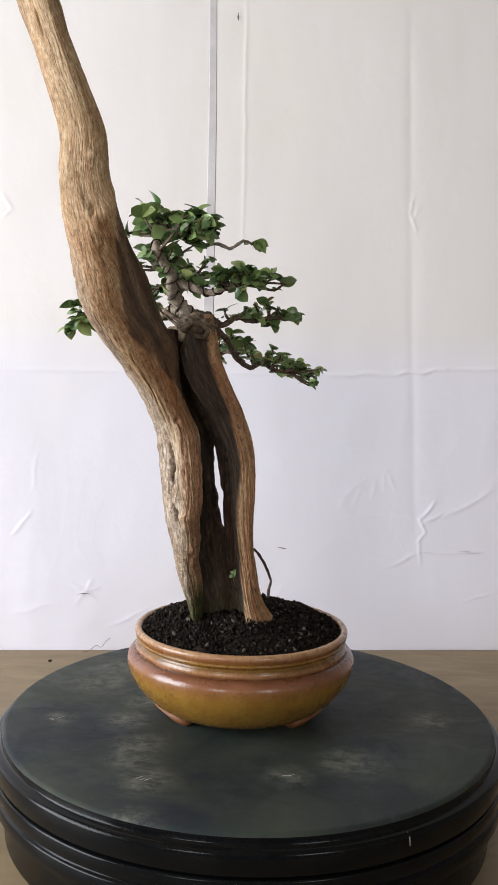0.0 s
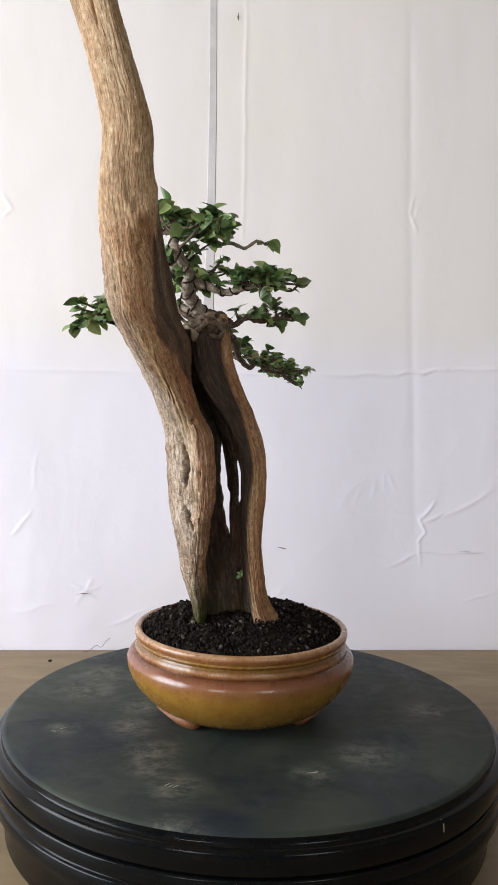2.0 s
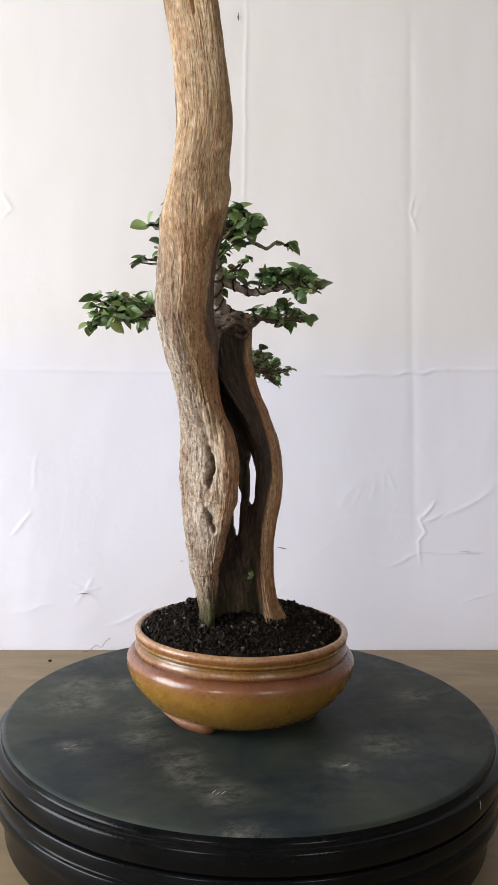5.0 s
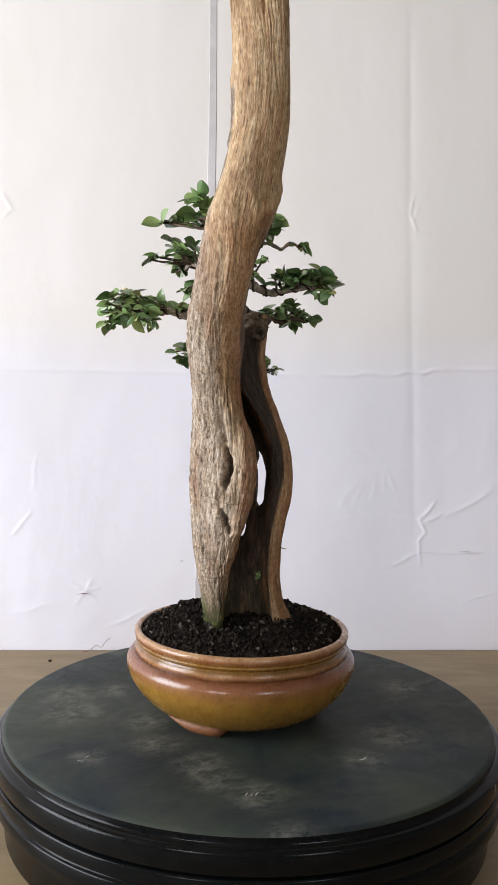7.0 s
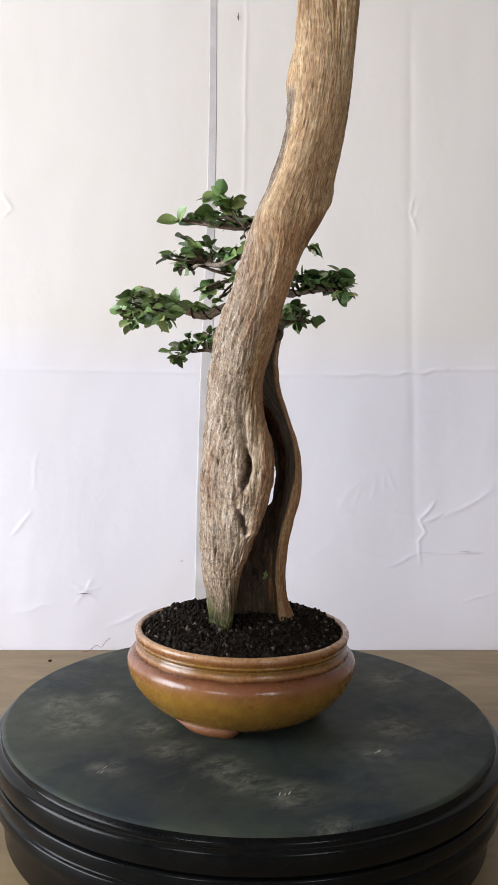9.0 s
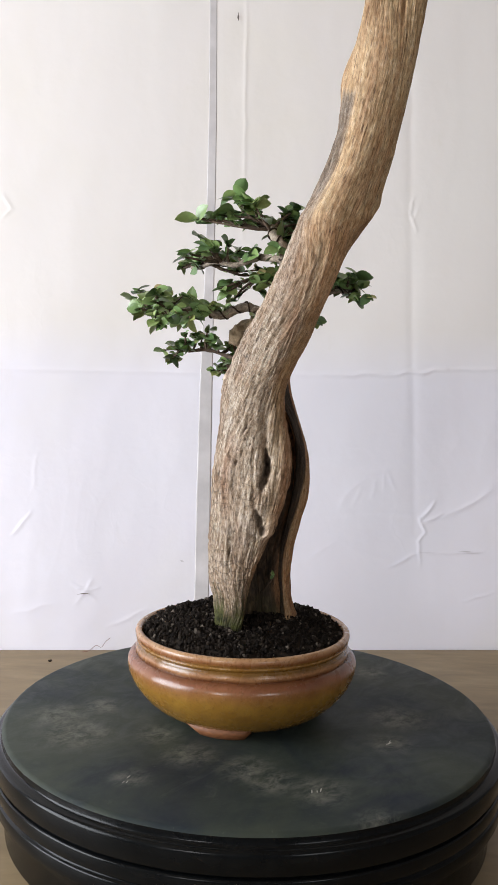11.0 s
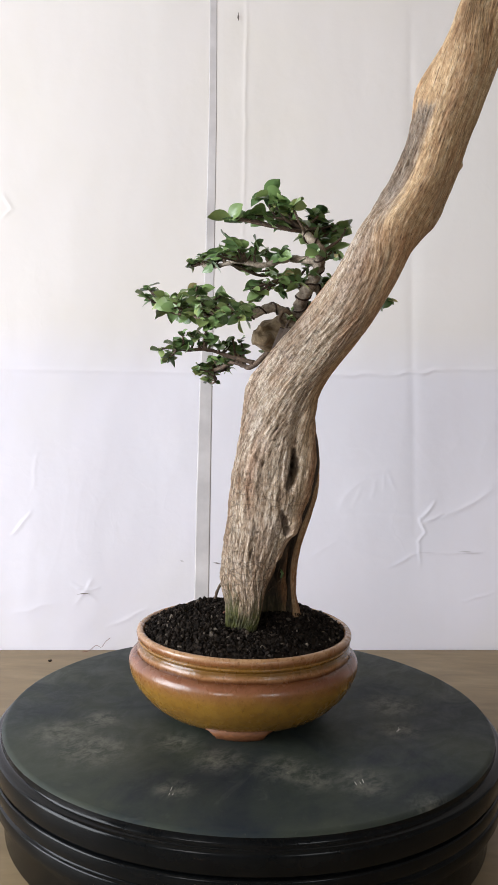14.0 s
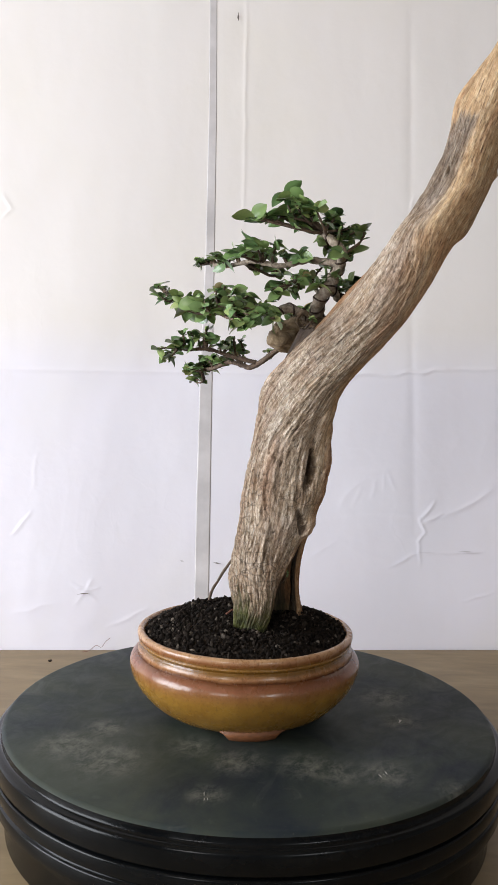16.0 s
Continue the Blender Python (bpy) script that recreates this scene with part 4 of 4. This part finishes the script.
def put_leaf(parent, at, way, up, rnd, size=1.0):
    ob = new("leaf", rnd.choice(LEAVES))
    x = way.normalized()
    y = up.cross(x)
    if y.length < 0.1:
        y = Vector((0, 1, 0)).cross(x)
    y.normalize()
    z = x.cross(y)
    m = Matrix((x, y, z)).transposed().to_4x4()
    k = size * rnd.uniform(0.75, 1.12)
    ob.matrix_basis = Matrix.Translation(at) @ m @ Matrix.Rotation(rnd.uniform(-0.5, 0.5), 4, "X") @ Matrix.Diagonal((k, k * rnd.uniform(0.9, 1.1), k, 1))
    ob.parent = parent


def wire_on(points, radii, parent, pitch=0.0075, gauge=0.0009, start=0.0, stop=1.0):
    """Wire wound round a limb."""
    pts = [Vector(p[:3]) for p in points]
    lens = [0.0]
    for a, b in zip(pts, pts[1:]):
        lens.append(lens[-1] + (b - a).length)
    total, out = lens[-1], []
    n = max(8, int(total * (stop - start) / pitch * 14))
    up = Vector((0.3, 0.2, 0.93))
    for i in range(n + 1):
        s = total * (start + (stop - start) * i / n)
        k = max(0, min(len(pts) - 2, int(np.searchsorted(lens, s)) - 1))
        t = (s - lens[k]) / max(1e-9, lens[k + 1] - lens[k])
        c, r = pts[k].lerp(pts[k + 1], t), radii[k] * (1 - t) + radii[k + 1] * t
        d = (pts[k + 1] - pts[k]).normalized()
        up = (up - d * up.dot(d)).normalized()
        v = d.cross(up)
        a = 2 * math.pi * s / pitch
        out.append(c + (up * math.cos(a) + v * math.sin(a)) * (r + gauge * 0.6))
    bm = bmesh.new()
    tube(bm, out, [gauge] * len(out), 5)
    part("training_wire", bm, WIRE, parent, "dark training wire wound round the branch")


def limb(name, parent, points, r0, r1, material, wire=None, step=0.125, label=""):
    pts = rounded(points, step)
    n = len(pts)
    rnd = [noise.noise((i * 0.6, r0 * 900, 2.0)) for i in range(n)]
    radii = [(r0 + (r1 - r0) * (i / (n - 1)) ** 0.8) * (1 + 0.18 * rnd[i]) for i in range(n)]
    bm = bmesh.new()
    tube(bm, pts, radii, 12, 0.42, 240)
    ob = part(name, bm, material, parent, label)
    if wire:
        wire_on(pts, radii, ob, *wire)
    return ob, pts


# leafy branches: name, limb, its radius, leaf size, and the tips of its twigs with the leaves at each
PADS = [
    ("crown", [(-0.055, -0.077, 0.380), (-0.065, -0.081, 0.389), (-0.0724, -0.0847, 0.397), (-0.0767, -0.0931, 0.4058), (-0.0761, -0.0992, 0.417), (-0.0834, -0.1071, 0.428), (-0.0885, -0.108, 0.437), (-0.088, -0.098, 0.447), (-0.078, -0.088, 0.455)], 0.0066, 1.02,
     [(-0.102, -0.069, 0.481, 6), (-0.116, -0.044, 0.461, 3), (-0.108, -0.047, 0.464, 4), (-0.100, -0.057, 0.467, 6), (-0.094, -0.082, 0.468, 6), (-0.098, -0.075, 0.475, 6), (-0.080, -0.061, 0.470, 6), (-0.070, -0.085, 0.456, 6), (-0.063, -0.088, 0.470, 7), (-0.059, -0.094, 0.465, 6),
      (-0.044, -0.084, 0.468, 5), (-0.044, -0.098, 0.457, 7), (-0.047, -0.106, 0.464, 4), (-0.058, -0.104, 0.455, 6), (-0.060, -0.114, 0.459, 4), (-0.0535, -0.0905, 0.446, 5), (-0.084, -0.072, 0.461, 6)]),
    ("spur", [(-0.072, -0.086, 0.452), (-0.052, -0.084, 0.445), (-0.038, -0.082, 0.447), (-0.026, -0.083, 0.443), (-0.016, -0.080, 0.450), (-0.008, -0.080, 0.448)], 0.0022, 0.80, [(-0.004, -0.080, 0.449, 4), (-0.006, -0.084, 0.447, 3), (-0.012, -0.079, 0.449, 2)]),
    ("side", [(-0.0755, -0.0945, 0.4085), (-0.0670, -0.0925, 0.4100), (-0.055, -0.094, 0.406), (-0.0422, -0.0945, 0.403), (-0.030, -0.105, 0.406), (-0.018, -0.115, 0.408), (-0.006, -0.112, 0.409)], 0.0042, 0.88,
     [(-0.0325, -0.084, 0.418, 4), (-0.024, -0.113, 0.416, 6), (-0.022, -0.1245, 0.419, 7), (-0.015, -0.129, 0.420, 7), (-0.014, -0.141, 0.402, 4), (0.0085, -0.091, 0.421, 3), (0.022, -0.088, 0.416, 4), (-0.031, -0.101, 0.418, 6), (-0.011, -0.110, 0.416, 6), (-0.006, -0.124, 0.412, 6), (-0.038, -0.112, 0.414, 4), (0.001, -0.100, 0.412, 4)]),
    ("under", [(-0.046, -0.080, 0.384), (-0.034, -0.068, 0.377), (-0.020, -0.058, 0.385), (-0.006, -0.050, 0.383), (0.010, -0.044, 0.387), (0.022, -0.044, 0.386)], 0.0034, 0.78,
     [(0.028, -0.027, 0.392, 4), (0.032, -0.047, 0.388, 2), (-0.005, -0.0525, 0.386, 5), (0.013, -0.037, 0.385, 5), (0.008, -0.045, 0.397, 6), (0.021, -0.040, 0.393, 5), (-0.001, -0.042, 0.392, 5), (-0.012, -0.056, 0.394, 4)]),
    ("back", [(-0.045, -0.072, 0.376), (-0.031, -0.045, 0.368), (-0.022, -0.020, 0.352), (-0.008, 0.004, 0.342), (0.004, 0.030, 0.347), (0.018, 0.056, 0.341), (0.036, 0.080, 0.339)], 0.0034, 0.72,
     [(0.0605, 0.097, 0.326, 2), (0.060, 0.095, 0.337, 4), (0.063, 0.076, 0.341, 4), (-0.010, 0.015, 0.368, 4), (-0.005, 0.012, 0.357, 3), (0.008, 0.0435, 0.348, 5), (0.0335, 0.093, 0.337, 5), (0.020, 0.060, 0.352, 6), (0.035, 0.075, 0.350, 6), (0.046, 0.089, 0.342, 7), (0.050, 0.080, 0.346, 6), (0.026, 0.079, 0.344, 6), (0.040, 0.062, 0.347, 5), (0.013, 0.030, 0.359, 5), (0.024, 0.046, 0.356, 5), (0.054, 0.090, 0.334, 4)]),
    ("back_fork", [(-0.014, -0.004, 0.346), (-0.020, 0.020, 0.352), (-0.029, 0.040, 0.358), (-0.038, 0.056, 0.357), (-0.044, 0.066, 0.358)], 0.0024, 0.84,
     [(-0.050, 0.071, 0.349, 4), (-0.045, 0.067, 0.362, 4), (-0.044, 0.080, 0.351, 4), (-0.021, 0.046, 0.374, 4), (-0.034, 0.057, 0.373, 5), (-0.0285, 0.0435, 0.372, 4), (-0.041, 0.062, 0.364, 5), (-0.012, 0.030, 0.366, 3)]),
    ("rear", [(-0.066, -0.078, 0.382), (-0.080, -0.060, 0.391), (-0.096, -0.046, 0.383), (-0.112, -0.034, 0.388), (-0.126, -0.024, 0.383), (-0.142, -0.026, 0.385)], 0.0046, 0.86,
     [(-0.152, -0.033, 0.402, 3), (-0.172, -0.058, 0.370, 4), (-0.171, -0.046, 0.389, 5), (-0.134, 0.012, 0.386, 5), (-0.169, -0.065, 0.374, 5), (-0.150, -0.076, 0.376, 5), (-0.147, -0.028, 0.397, 6), (-0.1286, -0.035, 0.379, 5), (-0.1386, -0.067, 0.383, 5), (-0.160, -0.040, 0.385, 6), (-0.145, -0.014, 0.388, 6), (-0.126, -0.010, 0.389, 6), (-0.158, -0.060, 0.381, 6), (-0.132, -0.050, 0.390, 5), (-0.156, -0.024, 0.381, 4)]),
    ("rear_fork", [(-0.098, -0.044, 0.384), (-0.101, -0.024, 0.391), (-0.105, -0.004, 0.387), (-0.108, 0.018, 0.393), (-0.110, 0.034, 0.396)], 0.0028, 0.86,
     [(-0.110, 0.047, 0.407, 4), (-0.109, 0.026, 0.388, 5), (-0.119, 0.020, 0.396, 6), (-0.097, 0.020, 0.396, 5), (-0.112, 0.038, 0.398, 5), (-0.102, 0.000, 0.396, 5), (-0.118, 0.002, 0.384, 4)]),
    ("upper", [(-0.0825, -0.1050, 0.427), (-0.083, -0.078, 0.431), (-0.089, -0.056, 0.426), (-0.088, -0.030, 0.431), (-0.081, -0.004, 0.429), (-0.076, 0.014, 0.431)], 0.0032, 0.98,
     [(-0.122, -0.033, 0.433, 2), (-0.102, -0.042, 0.441, 4), (-0.096, -0.031, 0.446, 4), (-0.095, -0.053, 0.442, 4), (-0.085, 0.000, 0.432, 4), (-0.060, -0.020, 0.430, 4), (-0.036, -0.034, 0.430, 4), (-0.084, -0.070, 0.436, 3)]),
    ("upper_tip", [(-0.081, -0.004, 0.429), (-0.077, 0.010, 0.432), (-0.074, 0.020, 0.433)], 0.0018, 0.62, [(-0.079, 0.025, 0.435, 5), (-0.074, 0.027, 0.436, 5), (-0.072, 0.020, 0.434, 4), (-0.083, 0.012, 0.436, 4)]),
    ("core", [(-0.0740, -0.0880, 0.400), (-0.066, -0.080, 0.408), (-0.066, -0.072, 0.414), (-0.070, -0.064, 0.416)], 0.0022, 0.74,
     [(-0.062, -0.068, 0.424, 4), (-0.085, -0.072, 0.414, 4), (-0.090, -0.058, 0.410, 5), (-0.048, -0.088, 0.430, 4), (-0.100, -0.058, 0.402, 4), (-0.076, -0.048, 0.402, 4), (-0.058, -0.056, 0.408, 4)]),
    ("sprout", [(-0.082, -0.076, 0.372), (-0.090, -0.082, 0.376), (-0.094, -0.087, 0.380)], 0.0012, 0.66, [(-0.094, -0.087, 0.381, 4)]),
]


def tree():
    ob = thing("bonsai_tree", "bonsai tree with pale hollow deadwood trunk and small leafy pads", "bonsai tree")
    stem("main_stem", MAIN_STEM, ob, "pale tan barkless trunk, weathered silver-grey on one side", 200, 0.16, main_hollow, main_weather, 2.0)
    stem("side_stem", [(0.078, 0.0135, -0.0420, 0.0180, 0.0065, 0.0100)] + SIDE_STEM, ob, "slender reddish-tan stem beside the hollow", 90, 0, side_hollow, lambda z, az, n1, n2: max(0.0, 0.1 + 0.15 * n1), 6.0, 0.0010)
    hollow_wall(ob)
    # gnarled living stump on top of the side stem
    bm = bmesh.new()
    bmesh.ops.create_icosphere(bm, subdivisions=5, radius=1.0)
    for v in bm.verts:
        c = v.co.copy()
        k = 1 + 0.20 * noise.noise(c * 2.2) + 0.16 * (1 - 2 * abs(noise.noise(c * 4.5))) + 0.10 * noise.noise(c * 9) + 0.06 * noise.noise(c * 18)
        v.co = Vector((-0.0540 + c.x * 0.0166 * k, -0.0745 + c.y * 0.0160 * k, 0.3775 + c.z * 0.0105 * k))
    part("stump", bm, GNARL, ob, "gnarled grey-brown living stump")
    for line, r in (([(-0.067, -0.088, 0.370), (-0.056, -0.0925, 0.377), (-0.045, -0.0890, 0.372), (-0.047, -0.0900, 0.365), (-0.056, -0.0920, 0.366)], 0.0024), ([(-0.066, -0.084, 0.381), (-0.053, -0.0885, 0.385), (-0.040, -0.080, 0.379)], 0.0022),
                    ([(-0.062, -0.086, 0.376), (-0.073, -0.0800, 0.381), (-0.083, -0.0750, 0.388), (-0.0790, -0.0680, 0.381), (-0.068, -0.0700, 0.374)], 0.0021), ([(-0.049, -0.0900, 0.379), (-0.041, -0.0850, 0.374), (-0.039, -0.0780, 0.367)], 0.0023)):
        limb("knotted_root", ob, line, r, r * 0.8, GNARL, None, 0.125, "gnarled callus ridge on the stump")
    bm = bmesh.new()
    line = rounded([(-0.052, -0.074, 0.371), (-0.066, -0.061, 0.369), (-0.073, -0.055, 0.368), (-0.080, -0.049, 0.366), (-0.084, -0.045, 0.366)], 0.125)
    tube(bm, line, [0.0122 - 0.0062 * smooth01(i, len(line) - 12, len(line) - 1) for i in range(len(line))], 32, 0.62, 95)
    part("cut_stub", bm, CUT, ob, "pale sawn branch stub")
    rnd = random.Random(23)
    for name, line, r0, size, tips in PADS:
        arm, pts = limb("branch", ob, line, r0, r0 * 0.5, TWIG if name.startswith(("back", "under", "upper_tip", "sprout")) else BARK, (0.0125, 0.0008, 0.03, 0.92) if r0 > 0.004 else None)
        outer = [Vector(p) for p in pts[len(pts) // 3:]]
        spread = [(Vector(q[:3]), q[3]) for q in tips]
        if len(tips) > 3:
            spread += [(Vector(q[:3]) + Vector((rnd.uniform(-1, 1) * 0.009, rnd.uniform(-1, 1) * 0.009, rnd.uniform(-0.7, 1.0) * (0.004 if name == "crown" else 0.006))), max(3, q[3] - 1)) for q in tips]
        if len(tips) > 5:
            for k in range(2 + len(tips) // 2):
                at = outer[int((k + 0.5) / (2 + len(tips) // 2) * (len(outer) - 1))]
                spread.append((at + Vector((rnd.uniform(-1, 1) * 0.010, rnd.uniform(-1, 1) * 0.010, rnd.uniform(0.001, 0.009))), 4))
        for tip, count in spread:
            inner = min(outer, key=lambda p: (p - tip).length + 0.35 * (p - outer[0]).length * (1 if name == "crown" else 0))
            d = tip - inner
            bow = Vector((rnd.uniform(-1, 1), rnd.uniform(-1, 1), rnd.uniform(-1.0, 0.4))) * d.length * 0.18
            twig, tp = limb("twig", arm, [inner, inner + d * 0.4 + bow, inner + d * 0.75 + bow * 0.7, tip], 0.0015, 0.0008, TWIG, None, 0.25)
            turn = rnd.uniform(0, 6.28)
            ahead = (d.normalized() if d.length > 0.002 else Vector((0, 0, 1)))
            for j in range(count):
                b = turn + 2.4 * j + rnd.uniform(-0.4, 0.4)
                out = (ahead * 0.45 + Vector((math.cos(b), math.sin(b), rnd.uniform(-0.55, 0.75)))).normalized()
                at = Vector(tp[-1 - min(len(tp) - 4, j // 2)]) - out * 0.003
                put_leaf(arm, at, out, Vector((rnd.uniform(-0.9, 0.5), rnd.uniform(-1.1, 0.7), 0.8)), rnd, (0.62 if rnd.random() < 0.28 else 1.0) * size * 1.04)
            # a pair of smaller leaves lower on the twig
            for j in range(2 if d.length > 0.010 else 0):
                b = turn + 1.2 + math.pi * j
                put_leaf(arm, Vector(tp[len(tp) // 2]), Vector((math.cos(b), math.sin(b), rnd.uniform(0, 0.6))), Vector((rnd.uniform(-0.6, 0.4), rnd.uniform(-0.8, 0.5), 0.9)), rnd, 0.72 * size)
    # looped root behind the side stem
    limb("root_loop", ob, ROOT, 0.0015, 0.0013, TWIG, None, 0.125, "thin dark root bent down into the soil")
    return ob


def seedling():
    ob = thing("seedling", "tiny green weed seedling in the hollow trunk", "weed")
    rnd = random.Random(5)
    base = Vector((-0.0175, -0.043, 0.146))
    limb("stalk", ob, [base + Vector((0.003, 0.016, -0.020)), base + Vector((0, 0.001, -0.006)), base], 0.0005, 0.0004, TWIG)
    for j in range(5):
        b = j * 1.26
        put_leaf(ob, base, Vector((math.cos(b), 0.35 * math.sin(b) - 0.4, math.sin(b))), Vector((0, -1, 0.3)), rnd, 0.27)
    return ob


def fallen_twig():
    ob = thing("fallen_twig", "small reddish dead twig lying on the soil", "twig")
    limb("stick", ob, [(-0.0300, 0.0140, 0.1015), (-0.0235, 0.0100, 0.1045), (-0.0170, 0.0050, 0.1030)], 0.0011, 0.0008, RED_STICK)
    return ob


def loose_thread():
    ob = thing("thread", "loose reddish thread curled at the foot of the white sheet", "thread")
    start = on_wall(0.130, TABLE_Z + 0.002, 0.022)
    line = [start + ALONG * a + OUT * b + Vector((0, 0, c)) for a, b, c in ((0.0, 0.004, -0.0014), (0.012, 0.006, 0.002), (0.022, 0.003, 0.009), (0.030, 0.003, 0.006), (0.036, 0.002, 0.014), (0.043, 0.001, 0.020))]
    limb("strand", ob, line, 0.0004, 0.0003, RED_STICK)
    return ob


def crumbs():
    """Specks of soil dropped on the table."""
    for x, y, size in ((0.300, 0.190, 0.0022), (-0.300, 0.405, 0.0030), (-0.262, 0.380, 0.0015), (0.345, 0.300, 0.0016)):
        bm = bmesh.new()
        bmesh.ops.create_icosphere(bm, subdivisions=2, radius=size)
        for v in bm.verts:
            v.co *= 1 + 0.4 * noise.noise(v.co * 600)
            v.co.z = v.co.z * 0.5 + TABLE_Z + size * 0.45
            v.co.x += x
            v.co.y += y
        tagged(part("soil_crumb", bm, SOIL, None, "dark crumb of soil dropped on the table"), "dark crumb of soil dropped on the table", "soil crumb", "crumbs on the table")


# ---- build ----
room()
backdrop()
table()
TURNTABLE, TOP_PLATE = turntable()
loose_thread()
crumbs()
RIDERS = [TOP_PLATE, pot(), soil(), tree(), seedling(), fallen_twig()]


def motions():
    """The plate turns at an even pace and carries pot, soil and tree."""
    rows = []
    for k in range(65):
        t = k * 0.25
        turn = float(np.interp(t, (0, 4, 6.5, 9, 11.5, 16), (0, 16.85, 27.3, 37.85, 48.45, 67.66)))
        rows.append((t, pose(0, 0, 0, 0, 0, turn)))
    for ob in RIDERS:
        walk(ob, rows)


motions()
